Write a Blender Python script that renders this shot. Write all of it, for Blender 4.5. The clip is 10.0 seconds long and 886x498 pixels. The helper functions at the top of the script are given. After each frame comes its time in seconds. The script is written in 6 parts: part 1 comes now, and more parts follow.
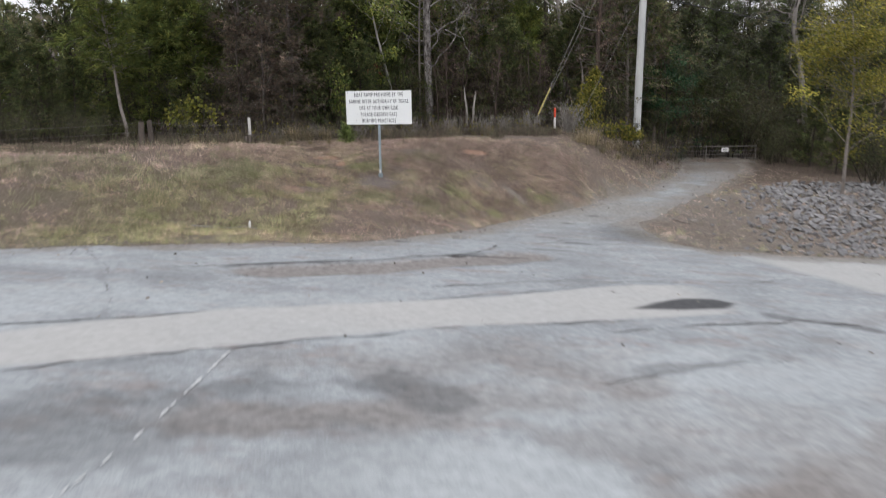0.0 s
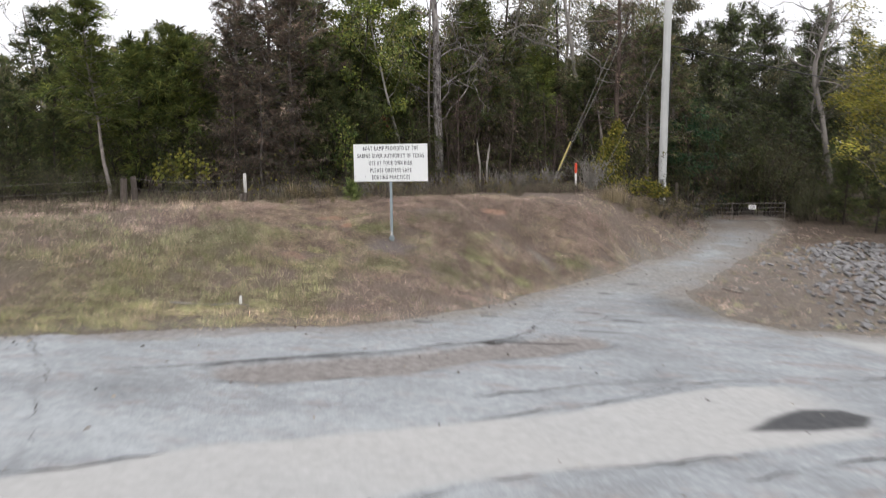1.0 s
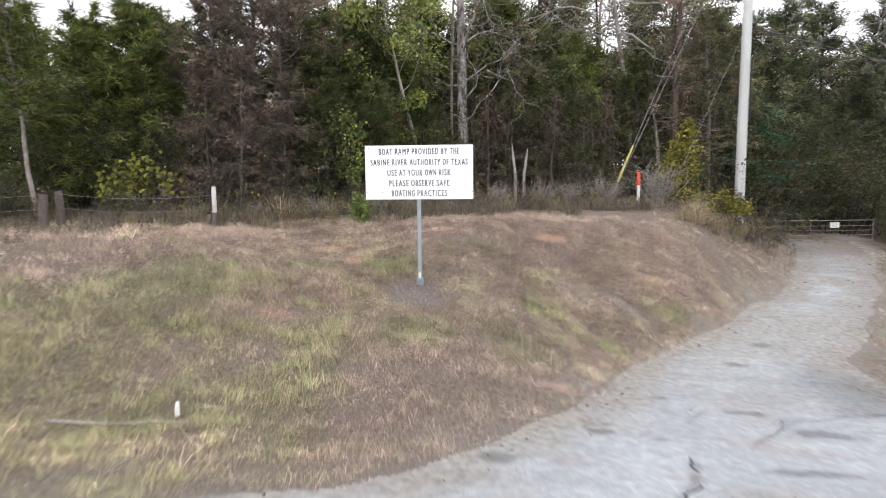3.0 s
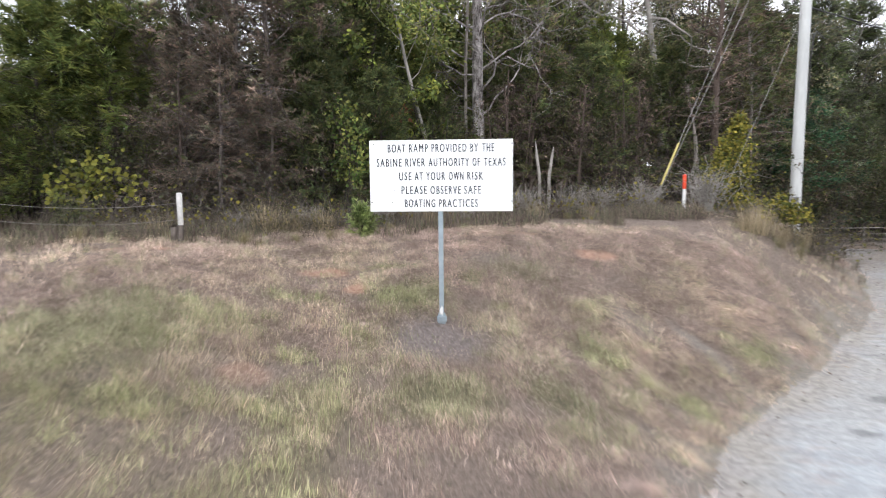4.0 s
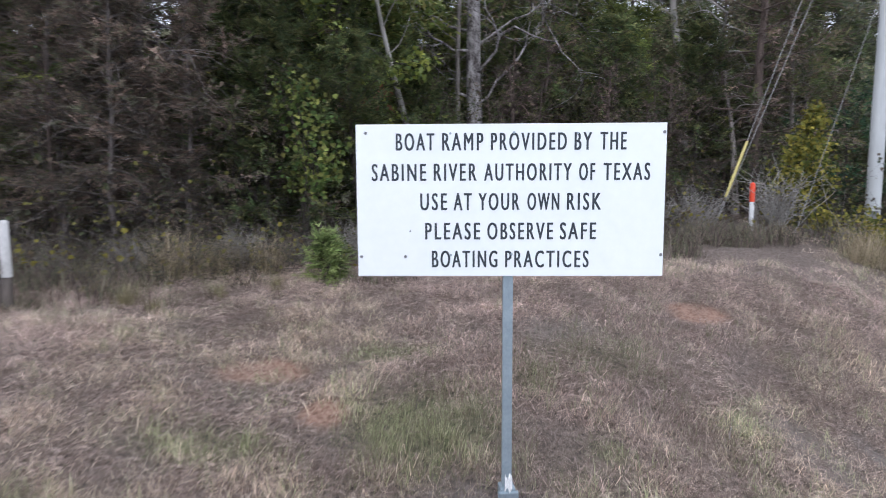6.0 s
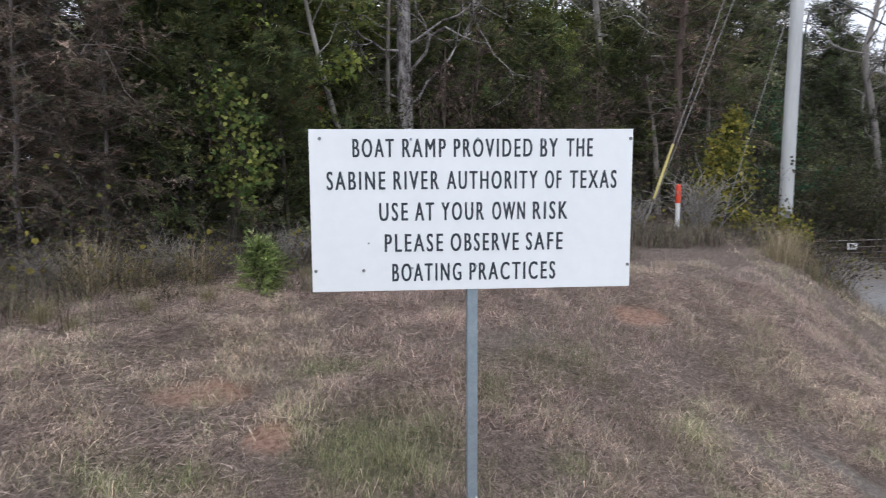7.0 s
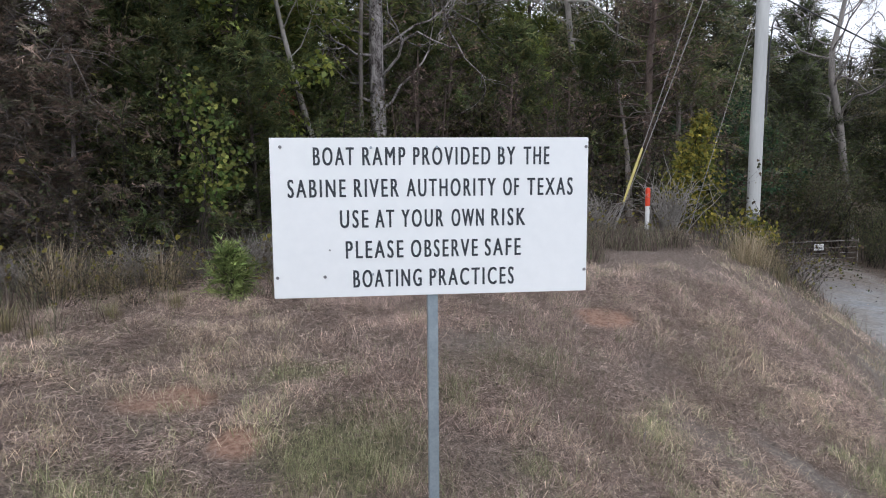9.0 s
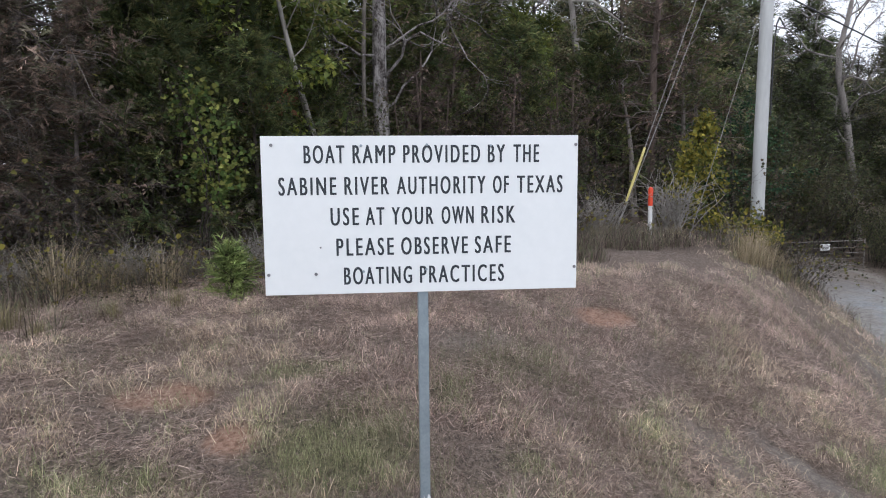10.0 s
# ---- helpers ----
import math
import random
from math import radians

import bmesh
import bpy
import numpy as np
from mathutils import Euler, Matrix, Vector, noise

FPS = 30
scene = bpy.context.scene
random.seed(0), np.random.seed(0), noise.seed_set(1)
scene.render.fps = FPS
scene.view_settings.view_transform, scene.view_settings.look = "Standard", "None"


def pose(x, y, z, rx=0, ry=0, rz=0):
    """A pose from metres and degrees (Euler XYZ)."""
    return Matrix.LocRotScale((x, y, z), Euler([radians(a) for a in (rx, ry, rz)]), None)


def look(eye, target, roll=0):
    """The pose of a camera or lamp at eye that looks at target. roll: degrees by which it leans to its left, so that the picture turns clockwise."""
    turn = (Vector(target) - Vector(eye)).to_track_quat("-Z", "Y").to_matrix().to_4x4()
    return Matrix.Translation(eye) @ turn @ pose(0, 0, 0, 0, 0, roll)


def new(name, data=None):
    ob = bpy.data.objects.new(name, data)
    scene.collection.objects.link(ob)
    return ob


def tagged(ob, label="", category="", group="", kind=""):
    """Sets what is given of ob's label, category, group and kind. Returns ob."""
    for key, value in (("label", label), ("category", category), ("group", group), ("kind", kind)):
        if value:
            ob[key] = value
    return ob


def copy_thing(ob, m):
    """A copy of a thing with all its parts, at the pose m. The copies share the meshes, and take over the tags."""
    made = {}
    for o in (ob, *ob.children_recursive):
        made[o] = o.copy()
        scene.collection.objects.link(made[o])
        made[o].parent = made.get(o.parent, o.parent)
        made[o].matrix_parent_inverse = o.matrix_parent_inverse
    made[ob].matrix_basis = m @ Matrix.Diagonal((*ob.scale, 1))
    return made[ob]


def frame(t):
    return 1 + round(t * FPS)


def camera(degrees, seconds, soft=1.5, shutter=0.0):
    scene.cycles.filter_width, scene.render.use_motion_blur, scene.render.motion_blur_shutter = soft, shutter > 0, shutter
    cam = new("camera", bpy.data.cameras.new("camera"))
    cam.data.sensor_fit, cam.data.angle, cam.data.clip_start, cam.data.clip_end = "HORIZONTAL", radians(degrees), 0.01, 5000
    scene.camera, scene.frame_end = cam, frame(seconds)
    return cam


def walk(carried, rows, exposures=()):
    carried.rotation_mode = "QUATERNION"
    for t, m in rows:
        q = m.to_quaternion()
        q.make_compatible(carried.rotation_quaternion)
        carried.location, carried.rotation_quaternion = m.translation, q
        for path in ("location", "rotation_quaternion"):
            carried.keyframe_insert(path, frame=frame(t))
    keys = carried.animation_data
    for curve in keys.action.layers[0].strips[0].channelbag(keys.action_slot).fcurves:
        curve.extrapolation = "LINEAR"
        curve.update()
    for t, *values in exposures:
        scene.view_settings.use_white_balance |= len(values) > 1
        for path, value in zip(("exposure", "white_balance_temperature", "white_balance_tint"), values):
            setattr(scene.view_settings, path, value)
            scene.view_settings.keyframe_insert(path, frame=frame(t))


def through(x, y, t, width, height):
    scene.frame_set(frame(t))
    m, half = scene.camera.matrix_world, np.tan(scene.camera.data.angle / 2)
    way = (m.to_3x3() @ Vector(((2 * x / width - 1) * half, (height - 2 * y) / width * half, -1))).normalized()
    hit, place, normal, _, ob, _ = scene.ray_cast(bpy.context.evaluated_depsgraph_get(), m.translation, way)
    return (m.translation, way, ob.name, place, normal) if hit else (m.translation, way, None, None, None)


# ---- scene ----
cam = camera(65.8, 10.0, soft=1.0, shutter=0.9)
METRES, EYE, TILT, LEAN, TURN = 10.62, 2.2, 0.0, 0.0, 0.0
ROWS = [
    (0.0, 0.0, 0.0, 0.0, -0.14, -11.97, 0.67),
    (0.5, -0.0176, 0.0735, 0.0009, -0.25, -10.09, 0.61),
    (1.0, -0.0335, 0.148, 0.0007, -0.33, -7.54, 0.62),
    (1.5, -0.048, 0.2262, -0.0003, -0.34, -6.92, 0.64),
    (2.0, -0.0622, 0.3071, 0.0001, -0.36, -6.9, 0.62),
    (2.5, -0.0752, 0.3907, -0.0, -0.39, -6.86, 0.6),
    (4.0, -0.1096, 0.6538, 0.0016, -0.42, -6.81, 0.57),
    (4.5, -0.1206, 0.743, 0.0024, -0.44, -6.8, 0.56),
    (5.0, -0.1314, 0.832, 0.0037, -0.43, -6.78, 0.46),
    (5.5, -0.1416, 0.9097, 0.0059, -1.45, -6.81, 0.33),
    (7.0, -0.1633, 0.9651, 0.0103, -10.74, -6.87, 0.31),
    (7.5, -0.1646, 0.9656, 0.0119, -12.29, -6.81, 0.29),
    (8.0, -0.1638, 0.9638, 0.0126, -12.65, -6.78, 0.34),
    (8.5, -0.1611, 0.9616, 0.0126, -12.61, -6.73, 0.36),
    (9.0, -0.1577, 0.9597, 0.0122, -12.57, -6.69, 0.39),
    (9.5, -0.1546, 0.9582, 0.0117, -12.55, -6.66, 0.43),
    (10.0, -0.1519, 0.9568, 0.0111, -11.95, -6.62, 0.47),
]
walk(cam, [(t, pose(0, 0, EYE, TILT, LEAN, TURN) @ pose(METRES * x, METRES * y, METRES * z, 90 + pitch, roll, yaw)) for t, x, y, z, yaw, pitch, roll in ROWS],
     [(0.0, -0.2, 6450, 14), (0.6, -0.15, 6500, 14), (1.0, -0.05, 6600, 14), (1.5, 0.15, 6650, 15), (2.5, 0.4, 6600, 15), (4.0, 0.66, 6280, 14), (5.0, 0.7, 6050, 13), (5.7, 0.4, 5650, 16), (6.8, -0.05, 5950, 15), (10.0, -0.08, 6000, 15)])

# ---- world and light ----
world = bpy.data.worlds.new("sky")
scene.world = world
world.use_nodes = True
wn = world.node_tree
sky = wn.nodes.new("ShaderNodeTexSky")
sky.sky_type = "NISHITA"
sky.sun_disc = False
sky.sun_elevation, sky.sun_rotation = radians(52), radians(200)
sky.air_density, sky.dust_density, sky.ozone_density = 1.0, 7.0, 1.0
grey = wn.nodes.new("ShaderNodeHueSaturation")
grey.inputs["Saturation"].default_value = 0.15
wn.links.new(sky.outputs[0], grey.inputs["Color"])
veil = wn.nodes.new("ShaderNodeMix")
veil.data_type = "RGBA"
veil.inputs["Factor"].default_value = 0.7
veil.inputs["B"].default_value = (10.4, 10.7, 11.1, 1)
wn.links.new(grey.outputs[0], veil.inputs["A"])
wn.links.new(veil.outputs["Result"], wn.nodes["Background"].inputs[0])
wn.nodes["Background"].inputs[1].default_value = 0.15
sun = new("sun", bpy.data.lights.new("sun", "SUN"))
sun.data.energy, sun.data.angle, sun.data.color = 0.35, radians(50), (1.0, 0.98, 0.96)
sun.matrix_world = look((0, 0, 30), (5, 16, 0))


# ---- small tools ----
class Noise2:
    """Smooth value noise over the plan, for arrays."""

    def __init__(self, seed):
        self.t = np.random.RandomState(seed).rand(256, 256)

    def at(self, x, y, size):
        x, y = np.asarray(x) / size, np.asarray(y) / size
        i, j = np.floor(x).astype(int), np.floor(y).astype(int)
        u, v = x - i, y - j
        u, v = u * u * (3 - 2 * u), v * v * (3 - 2 * v)
        t = self.t
        a, b = t[i % 256, j % 256], t[(i + 1) % 256, j % 256]
        c, d = t[i % 256, (j + 1) % 256], t[(i + 1) % 256, (j + 1) % 256]
        return a * (1 - u) * (1 - v) + b * u * (1 - v) + c * (1 - u) * v + d * u * v

    def fbm(self, x, y, size, octaves=4):
        s, w, k = 0, 0, 1.0
        for o in range(octaves):
            s, w = s + k * self.at(x + 17.3 * o, y - 9.1 * o, size / 2 ** o), w + k
            k *= 0.55
        return s / w


def sstep(a, b, v):
    v = np.clip((np.asarray(v, float) - a) / (b - a), 0, 1)
    return v * v * (3 - 2 * v)


def line_dist(x, y, line):
    """Signed distance to an open line over the plan, positive on its left hand."""
    x, y = np.asarray(x, float), np.asarray(y, float)
    best, side = np.full(x.shape, 1e9), np.ones(x.shape)
    for (ax, ay), (bx, by) in zip(line, line[1:]):
        ux, uy = bx - ax, by - ay
        k = np.clip(((x - ax) * ux + (y - ay) * uy) / (ux * ux + uy * uy), 0, 1)
        dx, dy = x - ax - k * ux, y - ay - k * uy
        d = np.hypot(dx, dy)
        near = d < best - 1e-9
        best = np.where(near, d, best)
        side = np.where(near, np.where(ux * dy - uy * dx > 0, 1, -1), side)
    return best * side


def np_mesh(name, verts, tris=None, quads=None, tint=None, smooth=False, extra=()):
    """A mesh from arrays; tint and extra are colours per corner point."""
    me = bpy.data.meshes.new(name)
    verts = np.asarray(verts, np.float32)
    tris = np.zeros((0, 3), np.int32) if tris is None else np.asarray(tris, np.int32).reshape(-1, 3)
    quads = np.zeros((0, 4), np.int32) if quads is None else np.asarray(quads, np.int32).reshape(-1, 4)
    me.vertices.add(len(verts))
    me.vertices.foreach_set("co", verts.ravel())
    me.loops.add(tris.size + quads.size)
    me.loops.foreach_set("vertex_index", np.concatenate([tris.ravel(), quads.ravel()]))
    me.polygons.add(len(tris) + len(quads))
    starts = np.concatenate([np.arange(len(tris)) * 3, tris.size + np.arange(len(quads)) * 4])
    me.polygons.foreach_set("loop_start", starts.astype(np.int32))
    me.polygons.foreach_set("use_smooth", np.full(len(starts), smooth))
    for key, col in ([("tint", tint)] if tint is not None else []) + list(extra):
        at = me.color_attributes.new(key, "FLOAT_COLOR", "POINT")
        col = np.asarray(col, np.float32)
        if col.shape[1] == 3:
            col = np.c_[col, np.ones(len(col), np.float32)]
        at.data.foreach_set("color", col.ravel())
    me.update(calc_edges=True)
    return me


def part(name, data, material, parent=None, label="", m=None):
    """One mesh object out of a bmesh or a mesh, under a thing or a part."""
    if isinstance(data, bmesh.types.BMesh):
        me = bpy.data.meshes.new(name)
        data.to_mesh(me)
        data.free()
        data = me
    if material and not data.materials:
        data.materials.append(material)
    ob = new(name, data)
    ob.parent = parent
    if m is not None:
        ob.matrix_basis = m
    if label:
        tagged(ob, label)
    return ob


def thing(name, at, label, category, group="", rz=0):
    ob = new(name)
    ob.empty_display_size = 0.1
    ob.matrix_basis = pose(*at, 0, 0, rz)
    return tagged(ob, label, category, group)


def box(bm, size, at=(0, 0, 0), turn=None, bevel=0.0):
    made = bmesh.ops.create_cube(bm, size=1)["verts"]
    m = Matrix.Translation(at) @ (turn or Matrix()) @ Matrix.Diagonal((*size, 1))
    bmesh.ops.transform(bm, matrix=m, verts=made)
    if bevel:
        edges = list({e for v in made for e in v.link_edges})
        bmesh.ops.bevel(bm, geom=edges, offset=bevel, segments=2, affect="EDGES", profile=0.6)
    return bm


class Tubes:
    """Tapered tubes along lines, gathered into one mesh."""

    def __init__(self):
        self.v, self.q, self.n = [], [], 0

    def add(self, pts, radii, sides=6):
        pts = np.asarray(pts, float)
        if sides == 4 and np.max(radii) < 0.012:
            sides = 3
        radii = np.broadcast_to(np.asarray(radii, float), (len(pts),))
        d = np.gradient(pts, axis=0)
        d /= np.linalg.norm(d, axis=1)[:, None] + 1e-9
        ref = np.array([0.0, 0, 1]) if abs(d[0][2]) < 0.9 else np.array([1.0, 0, 0])
        a = np.cross(d, ref)
        a /= np.linalg.norm(a, axis=1)[:, None] + 1e-9
        b = np.cross(d, a)
        ang = np.arange(sides) * 2 * math.pi / sides
        ring = np.cos(ang)[None, :, None] * a[:, None] + np.sin(ang)[None, :, None] * b[:, None]
        self.v.append((pts[:, None] + ring * radii[:, None, None]).reshape(-1, 3))
        k = np.arange(len(pts) - 1)[:, None] * sides
        i = np.arange(sides)[None]
        j = (i + 1) % sides
        q = np.stack([k + i, k + j, k + sides + j, k + sides + i], -1).reshape(-1, 4) + self.n
        self.q.append(q)
        last = self.n + (len(pts) - 1) * sides
        if sides == 4:
            self.q.append(np.array([[last, last + 1, last + 2, last + 3]]))
        elif sides == 6:
            self.q.append(np.array([[last, last + 1, last + 2, last + 3], [last, last + 3, last + 4, last + 5]]))
        self.n += len(pts) * sides

    def mesh(self, name):
        return np_mesh(name, np.concatenate(self.v), quads=np.concatenate(self.q), smooth=True)


# ---- materials ----
def nodes_of(name):
    m = bpy.data.materials.new(name)
    m.use_nodes = True
    t = m.node_tree
    return m, t, t.nodes["Principled BSDF"]


def nd(t, kind, **inputs):
    n = t.nodes.new(kind)
    for k, v in inputs.items():
        n.inputs[k.replace("_", " ")].default_value = v
    return n


def tex(t, scale, detail=4.0, rough=0.6, space="Object", stretch=None):
    c = t.nodes.new("ShaderNodeTexCoord")
    n = nd(t, "ShaderNodeTexNoise", Scale=scale, Detail=detail, Roughness=rough)
    if stretch:
        mp = t.nodes.new("ShaderNodeMapping")
        mp.inputs["Scale"].default_value = stretch
        t.links.new(c.outputs[space], mp.inputs[0])
        t.links.new(mp.outputs[0], n.inputs["Vector"])
    else:
        t.links.new(c.outputs[space], n.inputs["Vector"])
    return n.outputs["Fac"]


def ramp(t, fac, stops):
    r = t.nodes.new("ShaderNodeValToRGB")
    e = r.color_ramp.elements
    while len(e) < len(stops):
        e.new(0.5)
    for el, (p, c) in zip(e, stops):
        el.position, el.color = p, (*c, 1) if len(c) == 3 else c
    t.links.new(fac, r.inputs[0])
    return r.outputs[0]


def mix(t, fac, a, b, how="MIX"):
    n = t.nodes.new("ShaderNodeMix")
    n.data_type, n.blend_type = "RGBA", how
    for sock, v in ((n.inputs["Factor"], fac), (n.inputs["A"], a), (n.inputs["B"], b)):
        if isinstance(v, (int, float)):
            sock.default_value = v
        elif isinstance(v, tuple):
            sock.default_value = (*v, 1)
        else:
            t.links.new(v, sock)
    return n.outputs["Result"]


def calc(t, how, a, b=0.0):
    n = t.nodes.new("ShaderNodeMath")
    n.operation = how
    for sock, v in zip(n.inputs, (a, b)):
        if isinstance(v, (int, float)):
            sock.default_value = v
        else:
            t.links.new(v, sock)
    return n.outputs[0]


def bump(t, bsdf, fac, strength, distance=0.02):
    b = nd(t, "ShaderNodeBump", Strength=strength, Distance=distance)
    t.links.new(fac, b.inputs["Height"])
    t.links.new(b.outputs[0], bsdf.inputs["Normal"])


def plain(name, dark, light, scale=6.0, rough=0.7, metal=0.0, bumps=0.2, stretch=None, dist=0.01, lo=0.32, hi=0.68):
    """A surface that varies between two colours at two sizes."""
    m, t, p = nodes_of(name)
    a, b = tex(t, scale, 5, 0.65, stretch=stretch), tex(t, scale * 9, 3, 0.6, stretch=stretch)
    f = calc(t, "ADD", calc(t, "MULTIPLY", a, 0.65), calc(t, "MULTIPLY", b, 0.35))
    t.links.new(ramp(t, f, [(lo, dark), (hi, light)]), p.inputs["Base Color"])
    p.inputs["Roughness"].default_value, p.inputs["Metallic"].default_value = rough, metal
    if bumps:
        bump(t, p, f, bumps, dist)
    return m


def leafy(name, rough=0.6, through=0.35, spread=0.25):
    """Leaves and blades: colour from the points, changed a little per piece and per plant."""
    m, t, p = nodes_of(name)
    at = t.nodes.new("ShaderNodeAttribute")
    at.attribute_name = "tint"
    info, geo = t.nodes.new("ShaderNodeObjectInfo"), t.nodes.new("ShaderNodeNewGeometry")
    hs = t.nodes.new("ShaderNodeHueSaturation")
    t.links.new(at.outputs["Color"], hs.inputs["Color"])
    v = calc(t, "ADD", calc(t, "MULTIPLY", geo.outputs["Random Per Island"], 2 * spread), 1 - spread)
    v = calc(t, "MULTIPLY", v, calc(t, "ADD", calc(t, "MULTIPLY", info.outputs["Random"], 0.3), 0.85))
    t.links.new(v, hs.inputs["Value"])
    t.links.new(hs.outputs[0], p.inputs["Base Color"])
    p.inputs["Roughness"].default_value = rough
    p.inputs["Specular IOR Level"].default_value = 0.12
    tr = t.nodes.new("ShaderNodeBsdfTranslucent")
    t.links.new(hs.outputs[0], tr.inputs[0])
    mx = t.nodes.new("ShaderNodeMixShader")
    mx.inputs[0].default_value = through
    t.links.new(p.outputs[0], mx.inputs[1])
    t.links.new(tr.outputs[0], mx.inputs[2])
    t.links.new(mx.outputs[0], t.nodes["Material Output"].inputs[0])
    return m


LEAF = leafy("leaf", 0.6, 0.42, 0.14)
BLADE = leafy("grass_blade", 0.75, 0.25, 0.3)
BARK_GREY = plain("bark_grey", (0.06, 0.05, 0.043), (0.34, 0.30, 0.265), 14, 0.9, 0, 0.7, (1, 1, 0.25), 0.02)
BARK_OLD = plain("bark_old", (0.07, 0.062, 0.055), (0.34, 0.31, 0.28), 6, 0.9, 0, 0.7, (1, 1, 0.3), 0.02)
BARK_DARK = plain("bark_dark", (0.022, 0.017, 0.014), (0.085, 0.068, 0.055), 6, 0.9, 0, 0.7, (1, 1, 0.25), 0.02)
BARK_PALE = plain("bark_pale", (0.14, 0.125, 0.108), (0.44, 0.41, 0.37), 12, 0.85, 0, 0.5, (1, 1, 0.3), 0.01)
BARK_BIG = plain("bark_lichen", (0.035, 0.026, 0.022), (0.42, 0.39, 0.37), 9, 0.9, 0, 0.9, (1, 1, 0.4), 0.03, 0.41, 0.6)
BARK_DEAD = plain("bark_dead", (0.045, 0.036, 0.031), (0.24, 0.205, 0.185), 12, 0.9, 0, 0.6, (1, 1, 0.3), 0.02, 0.38, 0.62)
BARK_RED = plain("bark_reddish", (0.04, 0.028, 0.022), (0.15, 0.11, 0.088), 12, 0.9, 0, 0.4, (1, 1, 0.3))
CANE = plain("dry_cane", (0.06, 0.05, 0.042), (0.215, 0.185, 0.155), 16, 0.85, 0, 0.2, (1, 1, 0.3))
# near-black twigs: the shade of the understory is put into their colour
TWIG_SHADE = plain("shaded_twigs", (0.014, 0.011, 0.009), (0.06, 0.047, 0.038), 9, 0.9, 0, 0.3, (1, 1, 0.3))
SIGN_WHITE = plain("sign_white", (0.75, 0.775, 0.765), (0.82, 0.84, 0.825), 2.5, 0.32, 0, 0.03)
LETTER = plain("letter_black", (0.016, 0.022, 0.028), (0.034, 0.043, 0.052), 20, 0.5, 0, 0)
STEEL = plain("galvanised", (0.23, 0.285, 0.31), (0.38, 0.44, 0.47), 14, 0.45, 0.55, 0.1)
STEEL_DARK = plain("dull_steel", (0.12, 0.12, 0.12), (0.28, 0.28, 0.28), 20, 0.5, 0.6, 0.1)
POLE = plain("pole_grey", (0.42, 0.43, 0.42), (0.58, 0.59, 0.57), 3, 0.8, 0, 0.25, (1, 1, 0.15))
ORANGE = plain("marker_orange", (0.66, 0.05, 0.014), (0.76, 0.08, 0.022), 10, 0.5, 0, 0.03)
WHITE = plain("white_plastic", (0.66, 0.66, 0.64), (0.78, 0.78, 0.76), 10, 0.5, 0, 0.03)
YELLOW = plain("guard_yellow", (0.42, 0.35, 0.10), (0.55, 0.48, 0.17), 8, 0.5, 0, 0.03)
WIRE = plain("wire_grey", (0.16, 0.15, 0.14), (0.3, 0.29, 0.27), 20, 0.5, 0.3, 0)
CABLE = plain("cable_black", (0.012, 0.012, 0.012), (0.03, 0.03, 0.03), 10, 0.5, 0, 0)
POST_WOOD = plain("weathered_post", (0.035, 0.028, 0.024), (0.14, 0.115, 0.095), 8, 0.9, 0, 0.6, (1, 1, 0.2))
STONE = plain("riprap", (0.06, 0.06, 0.064), (0.36, 0.356, 0.356), 4, 0.9, 0, 0.7, None, 0.03)
st = STONE.node_tree
st_base = st.nodes["Principled BSDF"].inputs["Base Color"]
st_info = st.nodes.new("ShaderNodeObjectInfo")
st.links.new(mix(st, ramp(st, st_info.outputs["Random"], [(0.0, (0, 0, 0)), (0.8, (0.1, 0.1, 0.1)), (1.0, (0.9, 0.9, 0.9))]), st_base.links[0].from_socket, (0.36, 0.325, 0.285)), st_base)
POST_WHITE = plain("flaking_white", (0.26, 0.25, 0.23), (0.66, 0.65, 0.62), 16, 0.8, 0, 0.3, (1, 1, 0.3))
RUST = plain("rusty_gate", (0.14, 0.125, 0.115), (0.32, 0.295, 0.27), 12, 0.7, 0.3, 0.1)


def masks(t, name):
    at = t.nodes.new("ShaderNodeAttribute")
    at.attribute_name = name
    sp = t.nodes.new("ShaderNodeSeparateColor")
    t.links.new(at.outputs["Color"], sp.inputs[0])
    return sp.outputs[0], sp.outputs[1], sp.outputs[2], at.outputs["Alpha"]


